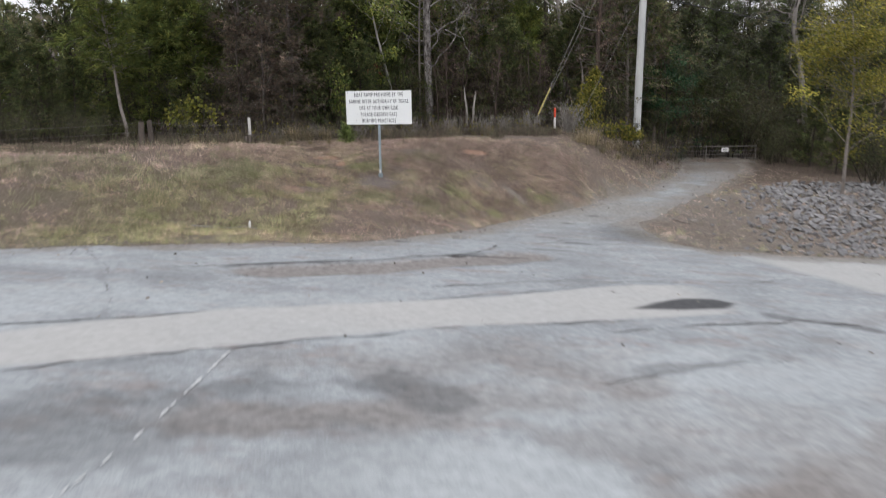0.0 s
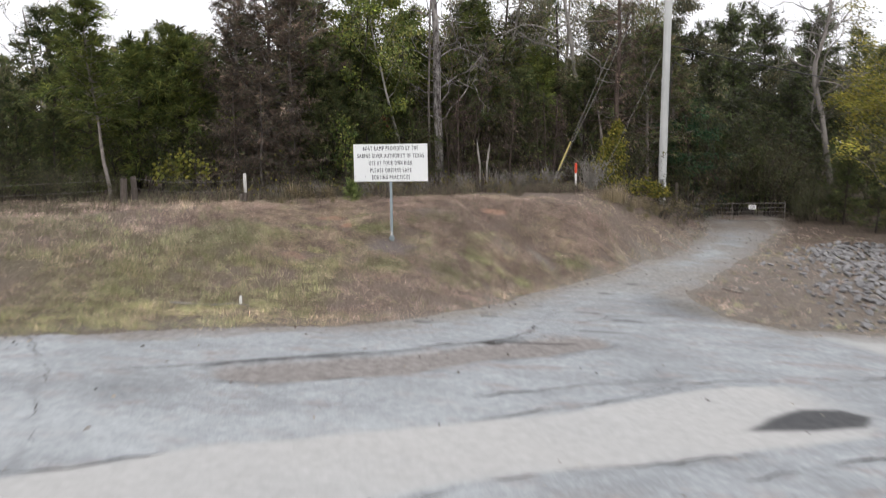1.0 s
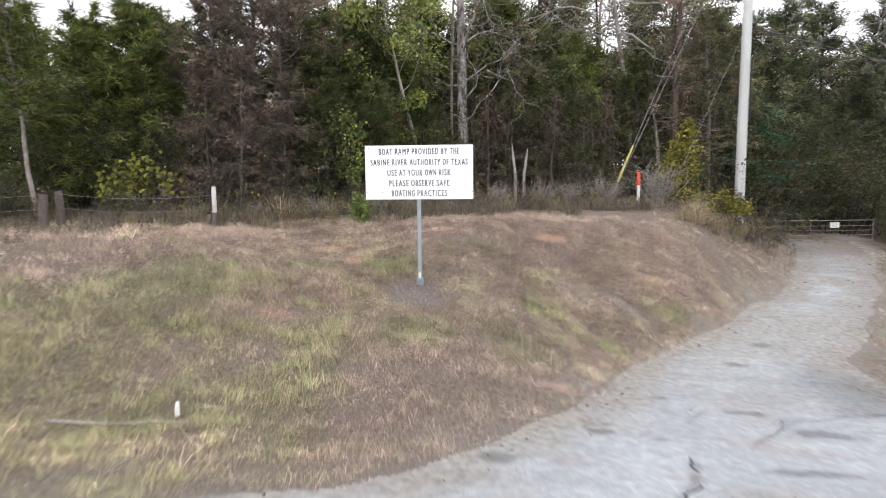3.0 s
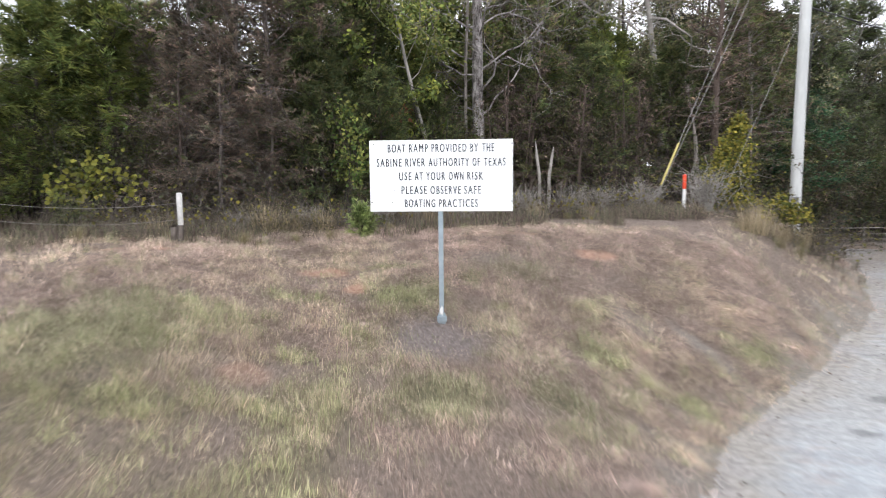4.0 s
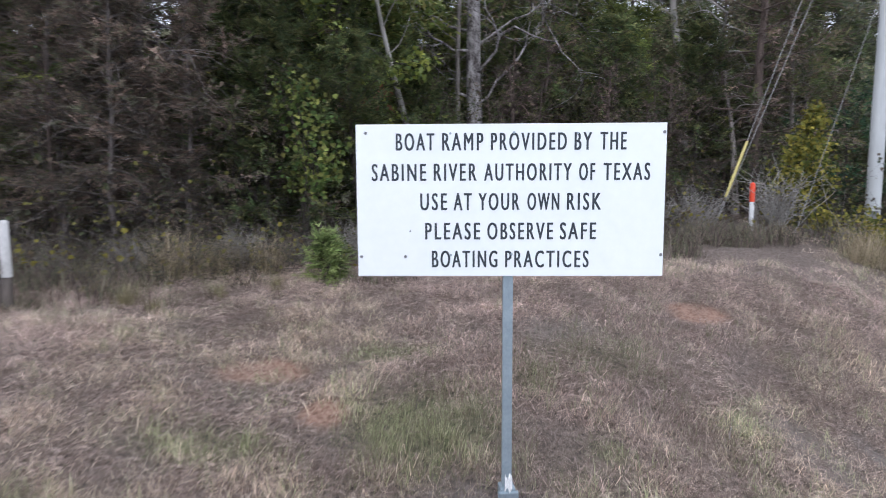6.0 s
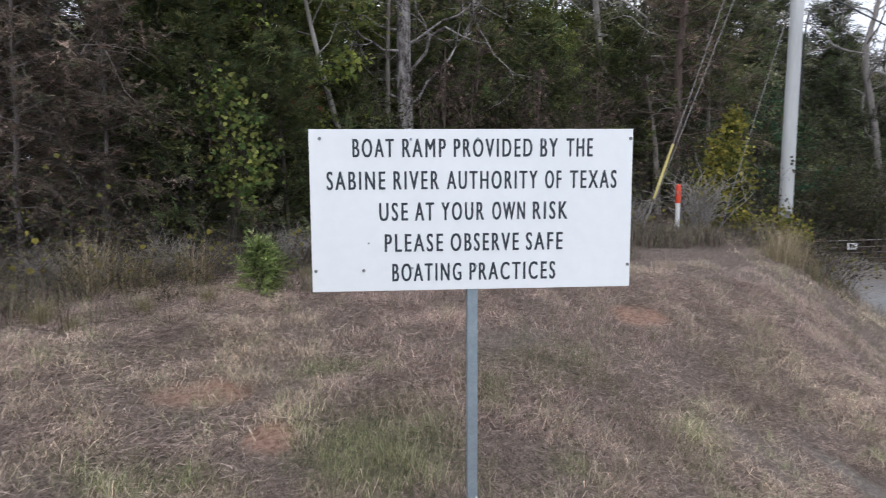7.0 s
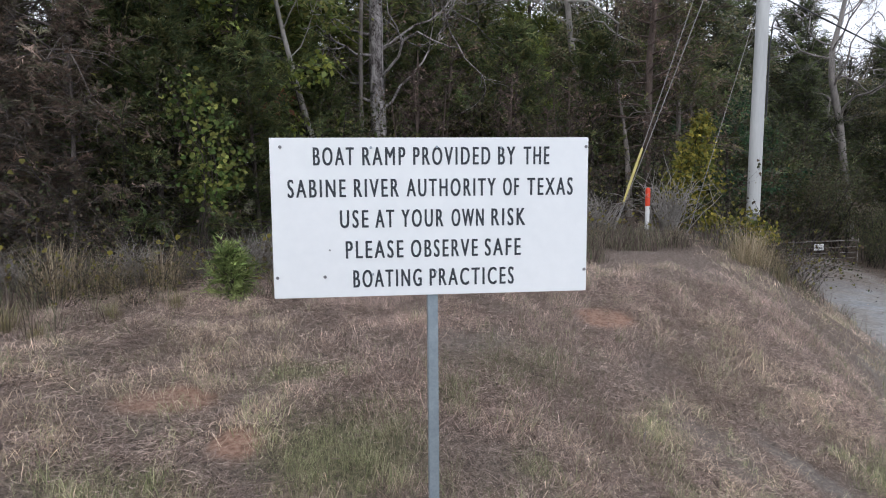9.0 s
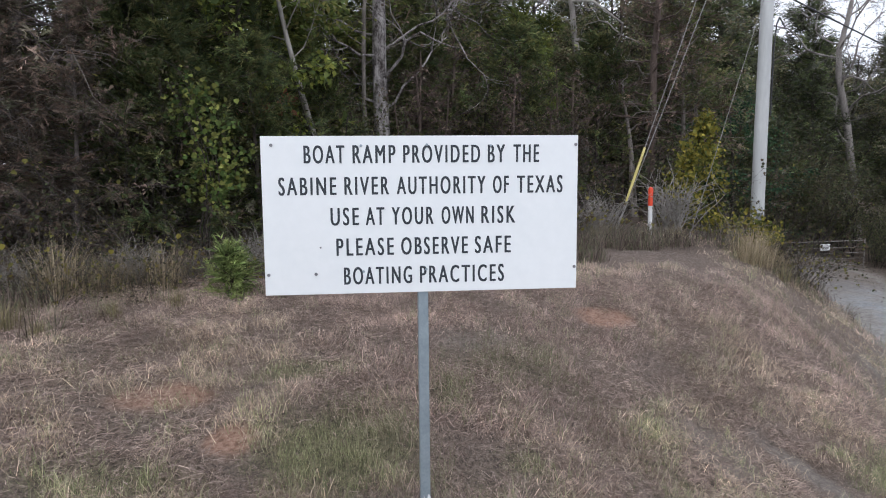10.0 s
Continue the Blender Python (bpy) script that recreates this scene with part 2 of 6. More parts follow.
def soil_material():
    m, t, p = nodes_of("soil")
    green, red, litter, gravel = masks(t, "cover")
    n1, n2, n3 = tex(t, 1.3, 5, 0.7), tex(t, 34, 6, 0.75), tex(t, 120, 3, 0.7)
    fibre = calc(t, "ADD", calc(t, "MULTIPLY", n2, 0.5), calc(t, "MULTIPLY", n3, 0.5))
    straw = ramp(t, fibre, [(0.38, (0.065, 0.049, 0.04)), (0.5, (0.25, 0.196, 0.158)), (0.62, (0.5, 0.405, 0.33))])
    straw = mix(t, calc(t, "MULTIPLY", n1, 0.5), straw, (0.12, 0.10, 0.088))
    lush = ramp(t, n2, [(0.32, (0.045, 0.045, 0.024)), (0.5, (0.14, 0.132, 0.07)), (0.68, (0.31, 0.28, 0.17))])
    c = mix(t, calc(t, "MULTIPLY", green, 0.8), straw, lush)
    c = mix(t, red, c, ramp(t, n2, [(0.34, (0.20, 0.115, 0.08)), (0.5, (0.42, 0.26, 0.185)), (0.66, (0.57, 0.385, 0.29))]))
    c = mix(t, litter, c, ramp(t, n2, [(0.3, (0.035, 0.027, 0.02)), (0.52, (0.11, 0.082, 0.062)), (0.75, (0.27, 0.21, 0.165))]))
    c = mix(t, gravel, c, ramp(t, n2, [(0.3, (0.17, 0.155, 0.135)), (0.7, (0.40, 0.365, 0.318))]))
    c = mix(t, calc(t, "MULTIPLY", masks(t, "bleach")[1], 0.75), c, ramp(t, n2, [(0.32, (0.08, 0.064, 0.06)), (0.5, (0.19, 0.157, 0.147)), (0.68, (0.35, 0.298, 0.28))]))
    t.links.new(c, p.inputs["Base Color"])
    p.inputs["Roughness"].default_value = 0.95
    p.inputs["Specular IOR Level"].default_value = 0.2
    bump(t, p, calc(t, "ADD", n2, calc(t, "MULTIPLY", n3, 0.6)), 1.0, 0.04)
    return m


def road_material():
    m, t, p = nodes_of("old_asphalt")
    pale, dirt, dark, crack = masks(t, "wear")
    green, red, litter, gravel = masks(t, "cover")
    n1, n2, n3 = tex(t, 0.9, 5, 0.7), tex(t, 14, 5, 0.7), tex(t, 85, 3, 0.8)
    streak = tex(t, 1.7, 5, 0.6, stretch=(0.65, 1.3, 1))
    base = ramp(t, streak, [(0.25, (0.165, 0.182, 0.19)), (0.5, (0.28, 0.305, 0.318)), (0.75, (0.40, 0.43, 0.445))])
    base = mix(t, 0.5, base, ramp(t, n1, [(0.3, (0.21, 0.215, 0.222)), (0.7, (0.37, 0.395, 0.408))]))
    base = mix(t, 0.8, base, ramp(t, n3, [(0.3, (0.3, 0.3, 0.3)), (0.6, (0.62, 0.62, 0.62)), (0.8, (0.95, 0.95, 0.95))]), "OVERLAY")
    base = mix(t, 0.62, base, ramp(t, n2, [(0.3, (0.35, 0.35, 0.36)), (0.5, (0.5, 0.5, 0.5)), (0.72, (0.72, 0.72, 0.71))]), "OVERLAY")
    worn = tex(t, 3.2, 6, 0.75, stretch=(0.6, 1.2, 1))
    base = mix(t, ramp(t, worn, [(0.52, (0, 0, 0)), (0.66, (1, 1, 1))]), base, ramp(t, n2, [(0.3, (0.2, 0.185, 0.18)), (0.7, (0.36, 0.335, 0.325))]))
    faded = masks(t, "bleach")[0]
    base = mix(t, calc(t, "MULTIPLY", faded, 0.85), base, ramp(t, calc(t, "ADD", calc(t, "MULTIPLY", n2, 0.6), calc(t, "MULTIPLY", n3, 0.4)), [(0.3, (0.27, 0.29, 0.30)), (0.5, (0.40, 0.43, 0.44)), (0.7, (0.51, 0.54, 0.55))]))
    c = mix(t, pale, base, ramp(t, n2, [(0.3, (0.375, 0.375, 0.362)), (0.7, (0.47, 0.47, 0.458))]))
    c = mix(t, gravel, c, ramp(t, n2, [(0.3, (0.14, 0.132, 0.118)), (0.7, (0.33, 0.308, 0.272))]))
    c = mix(t, dirt, c, ramp(t, n2, [(0.3, (0.15, 0.138, 0.13)), (0.7, (0.31, 0.29, 0.275))]))
    c = mix(t, litter, c, ramp(t, n2, [(0.3, (0.06, 0.045, 0.033)), (0.7, (0.22, 0.175, 0.135))]))
    c = mix(t, dark, c, ramp(t, n2, [(0.3, (0.05, 0.052, 0.055)), (0.7, (0.095, 0.097, 0.10))]))
    c = mix(t, crack, c, (0.035, 0.034, 0.033))
    t.links.new(c, p.inputs["Base Color"])
    p.inputs["Roughness"].default_value = 0.85
    p.inputs["Specular IOR Level"].default_value = 0.3
    bump(t, p, calc(t, "ADD", n3, calc(t, "MULTIPLY", n2, 0.6)), 0.5, 0.012)
    return m


SOIL, ROAD = soil_material(), road_material()

# ---- lie of the land ----
EDGE = [(-60, -20), (-12, 4.0), (-4.8, 7.1), (-2.8, 8.18), (-1.7, 8.62), (-0.95, 9.05), (0.1, 10.42), (1.25, 12.28), (2.65, 13.75),
        (4.9, 16.25), (7.1, 20.1), (8.6, 25), (10, 30), (30, 90)]
BRINK = [(60, 14), (12, 10.9), (6.9, 10.4), (5.2, 10.1), (4.2, 10.25), (3.6, 10.9), (3.55, 12.2), (4.7, 13.9), (7.0, 17.2),
         (9.2, 21), (11, 26), (12, 30), (32, 90)]
N1, N2, N3 = Noise2(1), Noise2(2), Noise2(3)


def lie(x, y):
    """Height of the ground, without its fine relief."""
    x, y = np.asarray(x, float), np.asarray(y, float)
    road = np.clip(0.767 - 0.073 * x - 0.0497 * y, -0.9, 1.3)
    far = 0.10 - 0.03 * (np.clip(x, -3, 12) - 3.5) + 0.028 * np.clip(y - 14, 0, 14)
    k = sstep(10.3, 14.5, y) * sstep(-3, 2, x)
    b = road * (1 - k) + far * k
    d = line_dist(x, y, EDGE)
    left = 1 - sstep(-2.9, -0.2, x)
    verge = 0.2 * (1 - sstep(0.5, 2.5, x))
    lo, hi = -0.05 + 1.25 * left + verge, 3.25 + 1.85 * left - 0.9 * sstep(0.5, 3, x) + verge
    top = 1.40 - 0.04 * sstep(0, 3, x) + 0.12 * sstep(15, 24, y) * (1 - sstep(3, 6, x))
    s = np.clip((d - lo) / (hi - lo), 0, 1)
    s = 0.55 * s * s * (3 - 2 * s) + 0.45 * np.sin(s * math.pi / 2)
    b = b - 0.075 * np.exp(-(((x + 1.1) / 0.55) ** 2 + ((y - 12.5) / 0.6) ** 2)) - 0.145 * np.exp(-(((x + 1.12) / 0.5) ** 2 + ((y - 12.65) / 0.45) ** 2))
    b = b - 0.07 * np.exp(-(((x + 4.0) / 0.5) ** 2 + ((y - 14.3) / 0.5) ** 2))
    return b + np.where(d > 0, (np.maximum(top, b + 0.2) - b) * s, 0)


def ground_z(x, y):
    d, e = line_dist(x, y, EDGE), -line_dist(x, y, BRINK)
    soft = np.maximum(sstep(0, 0.6, d), sstep(0, 0.6, e))
    return lie(x, y) + soft * (0.10 * (N1.fbm(x, y, 1.6, 3) - 0.5) + 0.05 * (N2.fbm(x, y, 0.3, 2) - 0.5) + 0.035 * (N3.fbm(x, y, 0.16, 2) - 0.5))


def gz(x, y):
    return float(ground_z(np.array([x]), np.array([y]))[0])


def steps(lo, hi, fine, out_lo, out_hi, grow=1.16):
    mid = np.arange(lo, hi + fine / 2, fine)
    a, s = [], fine
    v = lo
    while v > out_lo:
        s *= grow
        v -= s
        a.append(v)
    b, s = [], fine
    v = mid[-1]
    while v < out_hi:
        s *= grow
        v += s
        b.append(v)
    return np.concatenate([a[::-1], mid, b])


gx = steps(-5.0, 6.0, 0.042, -1500, 6.02, 1.09)
gx = np.concatenate([gx, steps(gx[-1] + 0.07, 10.5, 0.07, gx[-1] + 0.07, 1500)])
gy = steps(2.0, 10.6, 0.036, -1500, 10.62)
gy = np.concatenate([gy, steps(gy[-1] + 0.06, 23.0, 0.06, gy[-1] + 0.06, 1500)])
GX, GY = np.meshgrid(gx, gy)
X, Y = GX.ravel(), GY.ravel()
warp = 0.22 * (N1.fbm(X, Y, 0.7, 3) - 0.5)
D = line_dist(X, Y, EDGE) + 1.3 * warp
E = -line_dist(X, Y, BRINK) + 1.8 * warp
Z = ground_z(X, Y)
on_road = (D < 0) & (E < 0) & (Y < 23.0 + warp)

# wear of the road: pale old strip, a long dirt hollow, a dark tar patch, cracks
STRIP_LO = [(-9, 0.1), (-2.52, 3.67), (-1.28, 4.35), (-0.15, 4.98), (1.6, 5.65), (2.6, 6.0), (3.4, 6.9)]
STRIP_HI = [(-9, 0.9), (-2.94, 4.33), (-2.39, 4.74), (-1.73, 5.2), (0.4, 6.15), (2.1, 7.2), (2.7, 7.3), (3.4, 7.0)]
lo, hi = line_dist(X, Y, STRIP_LO) + 0.5 * warp, -line_dist(X, Y, STRIP_HI) + 0.5 * warp
pale = sstep(-0.03, 0.05, lo) * sstep(-0.03, 0.05, hi) * (0.75 + 0.4 * N2.fbm(X, Y, 0.8, 3))
right = sstep(-0.1, 0.25, line_dist(X, Y, [(6.5, 5.2), (4.9, 7.6), (4.15, 10.3)]) * -1 + 0.8 * warp)
right *= 1 - sstep(9.3, 10.4, Y + warp)
pale = np.maximum(pale * (1 - sstep(2.3, 3.1, X)), right * (0.7 + 0.4 * N2.fbm(X, Y, 0.8, 3)))
hollow_line = [(-1.95, 6.75), (-0.9, 7.3), (0.1, 7.95), (1.15, 8.65)]
hd = np.abs(line_dist(X, Y, hollow_line)) + 1.2 * warp
dirt = 1 - sstep(0.20, 0.34, hd)
rough = N2.fbm(X, Y, 0.3, 4) - 0.5
dirt = np.maximum(dirt, 0.8 * (1 - sstep(0.08, 0.3, np.abs(line_dist(X, Y, [(-1.3, 3.1), (-0.5, 3.35), (0.1, 3.5), (0.7, 3.65), (1.2, 3.95)])) + 2.0 * warp + 0.5 * rough)))
spill = -line_dist(X, Y, [(0.2, 1.9), (1.11, 2.72), (1.76, 3.15), (2.4, 3.45), (4.5, 4.1)]) + 1.2 * warp + 0.5 * rough
dirt = np.maximum(dirt, sstep(-0.12, 0.12, spill) * (1 - sstep(0.6, 1.5, spill + 1.5 * (N3.fbm(X, Y, 1.3, 3) - 0.5))))
dirt = np.maximum(dirt, 0.5 * sstep(0.5, 0.62, N3.fbm(X, Y, 1.1, 4)) * (1 - sstep(4.2, 5.0, Y - 0.4 * X)))
dirt = np.maximum(dirt, 0.75 * sstep(-0.45, -0.02, np.maximum(D, E)) * sstep(0.35, 0.6, N2.fbm(X, Y, 0.5, 3)))
TAR = [(1.72, 6.02), (2.25, 6.08), (2.7, 6.25), (2.9, 6.5), (2.75, 6.68), (2.4, 6.62), (2.0, 6.36)]
inside = np.full(len(X), 1e9)
for (ax, ay), (bx, by) in zip(TAR, TAR[1:] + TAR[:1]):
    inside = np.minimum(inside, ((bx - ax) * (Y - ay) - (by - ay) * (X - ax)) / math.hypot(bx - ax, by - ay))
dark = sstep(-0.02, 0.05, inside + 0.45 * warp)
dark = np.maximum(dark, 0.22 * sstep(0.5, 0.66, N1.fbm(X * 0.7 + 40, Y * 1.3, 1.0, 4)) * (1 - pale) * (1 - sstep(4.6, 5.4, Y - 0.4 * X)) * (1 - sstep(-0.5, 0.6, X)))
dark = np.maximum(dark, 0.5 * (1 - sstep(0.03, 0.26, np.abs(line_dist(X, Y, [(-3.2, 2.7), (-2.2, 3.0), (-1.4, 3.42), (-1.0, 3.66), (-0.5, 3.68), (-0.05, 3.58)])) + 1.6 * warp + 0.6 * rough)))
dark = np.maximum(dark, 0.5 * (1 - sstep(0.4, 1.05, np.hypot((X + 1.9) / 1.05, (Y - 2.85) / 0.6) + 2.0 * warp + 0.9 * rough)))
dark = np.maximum(dark, 0.6 * (1 - sstep(0.02, 0.15, np.abs(line_dist(X, Y, [(3.05, 6.08), (3.4, 5.93), (3.75, 5.74)])) + warp + 0.3 * rough)))
dark = np.maximum(dark, 0.4 * (1 - sstep(0.01, 0.09, np.abs(line_dist(X, Y, [(1.3, 4.25), (1.75, 4.42), (2.3, 4.7)])) + 0.6 * warp + 0.3 * rough)))
bleach = np.maximum((1 - sstep(0.5, 1.1, np.hypot((X - 0.2) / 1.0, (Y - 2.6) / 0.62) + 1.4 * warp + 0.6 * rough)), 0.7 * (1 - sstep(0.5, 1.1, np.hypot((X - 1.9) / 1.3, (Y - 4.35) / 0.62) + 1.4 * warp + 0.6 * rough)))
bleach = np.maximum(bleach, 0.6 * sstep(0.42, 0.62, N1.fbm(X + 13, Y * 1.6, 1.4, 4)) * (1 - sstep(-0.6, 0.0, D)) * (1 - 0.9 * sstep(5.5, 7.5, Y)) * (1 - sstep(11, 13, Y)))
dark = np.maximum(dark, 0.3 * (1 - sstep(0.3, 1.0, np.hypot((X + 2.45) / 0.75, (Y - 6.35) / 0.6) + 2.2 * warp)))
dark = np.maximum(dark, 0.55 * sstep(0.26, 0.33, hd) * (1 - sstep(0.33, 0.44, hd)) * sstep(0.3, 0.6, N2.fbm(X, Y, 0.35, 3)))
dark = np.maximum(dark, 0.5 * (1 - sstep(0.2, 1.1, np.hypot((X - 3.1) / 0.8, (Y - 11.3) / 1.3) + warp * 2)))
for x, y, rx, ry in [(0.62, 9.79, 0.13, 0.07), (-0.52, 9.27, 0.12, 0.08), (0.26, 9.91, 0.09, 0.05), (0.35, 10.1, 0.08, 0.05), (1.0, 10.9, 0.12, 0.07), (1.5, 11.4, 0.16, 0.08), (1.7, 10.6, 0.2, 0.08), (2.3, 12.2, 0.16, 0.08), (2.1, 10.1, 0.3, 0.1), (2.9, 13.0, 0.2, 0.12), (3.6, 14.3, 0.2, 0.12), (1.4, 9.3, 0.3, 0.08)]:
    dark = np.maximum(dark, 0.55 * (1 - sstep(0.5, 1.1, np.hypot((X - x) / rx, (Y - y) / ry) + 4 * warp + 2.2 * rough)))
CRACKS = [(0.012, 0.5, [(-4.1, 7.6), (-3.55, 6.9), (-3.0, 5.9), (-2.42, 4.76)]), (0.012, 0.8, [(-5.2, 3.9), (-3.3, 4.35), (-2.42, 4.76), (-1.8, 5.15)]),
          (0.016, 0.7, [(-2.5, 3.62), (-1.28, 4.3), (-0.15, 4.93), (1.6, 5.6)]), (0.02, 0.9, [(-0.1, 8.25), (0.35, 8.6), (0.62, 9.0), (0.8, 9.5)]),
          (0.022, 1.0, [(-0.9, 7.7), (-0.4, 8.08), (-0.05, 8.3), (0.47, 8.56), (1.08, 8.74)]), (0.016, 0.9, [(1.26, 5.10), (1.95, 5.44), (2.93, 5.80), (3.18, 5.99), (3.81, 5.83)]), (0.012, 0.8, [(-1.95, 7.1), (-1.69, 7.27), (-0.93, 7.63)]), (0.013, 0.7, [(-0.18, 5.92), (0.63, 6.36), (1.44, 6.89), (1.77, 7.27)]),
          (0.014, 0.6, [(-0.2, 6.4), (0.9, 7.0), (1.8, 7.4)]), (0.012, 0.9, [(3.0, 7.6), (3.6, 7.7), (4.2, 8.0)]), (0.012, 0.7, [(-2.9, 6.6), (-2.2, 6.95), (-1.3, 7.5), (-0.7, 7.8)]),
          (0.012, 0.35, [(0.3, 7.5), (1.0, 8.05), (1.7, 8.5)]), (0.02, 0.8, [(-2.0, 6.5), (-1.3, 6.65), (-0.8, 6.9)]), (0.025, 0.8, [(1.75, 7.15), (2.1, 7.35), (2.6, 7.4)]), (0.01, 0.6, [(1.0, 10.2), (1.3, 10.6)]),
          (0.012, 0.5, [(0.9, 3.9), (1.9, 4.5), (2.6, 4.7)]), (0.012, 0.6, [(1.2, 9.6), (1.9, 10.4), (2.9, 10.8), (3.7, 10.4)])]
crack = np.zeros(len(X))
for wide, deep, c in CRACKS:
    crack = np.maximum(crack, deep * (1 - sstep(wide * 0.4, wide + 0.018, np.abs(line_dist(X, Y, c) + 0.45 * warp + 0.06 * (N2.fbm(X, Y, 0.16, 2) - 0.5)))))
crack *= 0.1 + 0.35 * sstep(0.35, 0.55, N2.fbm(X + 9, Y, 0.4, 2))
gravel = sstep(10.0, 15.0, Y + 0.15 * X) * (0.15 + 0.6 * sstep(0.38, 0.62, N3.fbm(X, Y, 0.9, 4)))
gravel = np.maximum(gravel, sstep(-0.75 + 0.4 * (1 - sstep(-1.5, 0.5, X)), 0.05, np.maximum(D, E) + 0.9 * (N3.fbm(X, Y, 0.4, 4) - 0.5)))

# cover of the soil
dry = N2.fbm(X, Y, 1.1, 4)
def blob(x, y, rx, ry, turn=0.0, soft=0.5):
    c, s = math.cos(turn), math.sin(turn)
    u, v = (X - x) * c + (Y - y) * s, -(X - x) * s + (Y - y) * c
    return 1 - sstep(1 - soft, 1 + soft * 0.4, np.hypot(u / rx, v / ry) + 1.6 * warp)


green = 0.6 * sstep(0.42, 0.7, dry) * sstep(0.2, 1.0, D) * (1 - 0.8 * sstep(12.6, 13.3, Y))
green = np.maximum(green, 0.45 * (1 - sstep(0.25, 0.75, D)) * (1 - sstep(-2.6, -1.6, X)))
green = np.maximum(green, 0.5 * sstep(0.42, 0.62, N1.fbm(X, Y, 2.2, 3)) * (1 - sstep(-3.8, -2.6, X)) * (1 - sstep(2.6, 3.6, D)) * (1 - 0.75 * sstep(12.1, 12.9, Y)))
for x, y, rx, ry, turn, much in [(-1.6, 14.05, 0.34, 0.17, 0, 0.9), (-1.46, 13.25, 0.45, 0.42, 0, 1), (-2.42, 13.05, 0.42, 0.18, 0, 0.7), (-0.35, 14.1, 0.55, 0.4, 0.2, 0.5), (-0.84, 13.7, 0.13, 0.2, 0, 0.7),
                                 (-0.6, 13.1, 0.12, 0.14, 0, 0.8), (0.42, 13.72, 0.2, 0.5, -0.5, 0.5), (0.35, 13.29, 0.08, 0.07, 0, 1), (1.93, 13.66, 0.12, 0.08, 0, 1), (0.9, 13.31, 0.08, 0.06, 0, 1), (1.76, 13.87, 0.1, 0.06, 0, 0.8),
                                 (-2.2, 11.95, 0.16, 0.2, 0, 0.85), (-1.14, 11.45, 0.46, 0.42, 0, 0.95), (0.28, 12.85, 0.32, 0.28, 0.5, 0.9), (-3.6, 11.75, 0.85, 0.4, 0.15, 1), (2.1, 13.7, 0.45, 0.22, 0.4, 0.8), (0.97, 12.42, 0.2, 0.28, -0.4, 0.9),
                                 (-4.1, 9.55, 0.32, 0.25, 0, 1), (-3.9, 11.4, 0.95, 0.55, 0.3, 0.8), (-3.3, 12.25, 0.9, 0.4, 0.1, 0.7), (-1.75, 12.2, 0.12, 0.3, 0.2, 0.7), (-0.25, 11.8, 0.4, 0.28, -0.3, 0.8), (-3.3, 11.0, 0.7, 0.22, 0, 0.7), (-4.4, 11.1, 0.7, 0.4, 0, 0.7)]:
    green = np.maximum(green, much * blob(x, y, rx, ry, turn, 0.7))
green *= 1 - sstep(15.0, 17.5, Y)


red = np.zeros(len(X))
for b in [(-2.34, 13.8, 0.28, 0.16, 0.1), (-1.96, 13.36, 0.13, 0.14), (0.72, 15.1, 0.34, 0.2, 0.3), (-2.52, 11.55, 0.2, 0.15), (-4.3, 14.0, 0.5, 0.13), (2.95, 18.0, 0.4, 0.16), (-0.4, 15.6, 0.5, 0.14)]:
    red = np.maximum(red, blob(*b, *((0.0,) if len(b) == 4 else ()), 0.35))
red *= np.clip(0.15 + 1.5 * N3.fbm(X, Y, 0.22, 3), 0, 1) * (1 - 0.45 * (1 - sstep(0.4, 0.7, np.hypot(X + 2.52, Y - 11.55))))
margin = 15.9 + 0.9 * sstep(-2.2, 0.4, X)
litter = np.maximum(sstep(0.0, 1.0, Y - margin + 2 * warp) * sstep(0.8, 1.8, D), sstep(0.0, 0.5, E) * (0.1 + 0.75 * sstep(16.5, 21, Y)))
mulch = blob(-1.16, 12.42, 0.48, 0.5)
bare = np.maximum.reduce([0.9 * mulch, blob(1.4, 13.65, 0.42, 0.13, -1.1), 0.55 * blob(0.8, 13.65, 0.3, 0.34, -0.3), 0.5 * blob(-0.55, 14.35, 0.36, 0.22)])
litter = np.where(on_road, 0.75 * sstep(19.3, 21.2, Y + 1.2 * warp) * (0.6 + 0.6 * N3.fbm(X, Y, 0.6, 3)), litter)
cover = np.c_[green * (1 - red) * (1 - bare), red, litter, np.where(on_road, gravel, np.maximum(0.62 * bare, (1 - sstep(0.0, 0.75, np.minimum(np.abs(D), np.abs(E)) + 0.8 * (N3.fbm(X, Y, 0.35, 3) - 0.4))) * (0.5 + 0.5 * sstep(-1.5, 0.5, X))))]
cover[:, 3] = np.maximum(cover[:, 3], 0.55 * sstep(0.0, 0.3, E) * (1 - sstep(15.5, 18.5, Y)) * (0.5 + N2.fbm(X, Y, 0.5, 3)))
wear = np.c_[pale, dirt * (1 - 0.6 * bleach), dark, crack]
Z = Z - np.where(on_road, 0.03 * (1 - sstep(0.18, 0.34, hd)) + 0.014 * crack + 0.01 * dirt - 0.006 * (N3.fbm(X, Y, 0.35, 2) - 0.5), 0)
VERTS = np.c_[X, Y, Z]
nx = len(gx)
ii = (np.arange(len(gy) - 1)[:, None] * nx + np.arange(nx - 1)[None]).ravel()
QUADS = np.c_[ii, ii + 1, ii + nx + 1, ii + nx]
face_road = on_road[QUADS].sum(1) >= 2


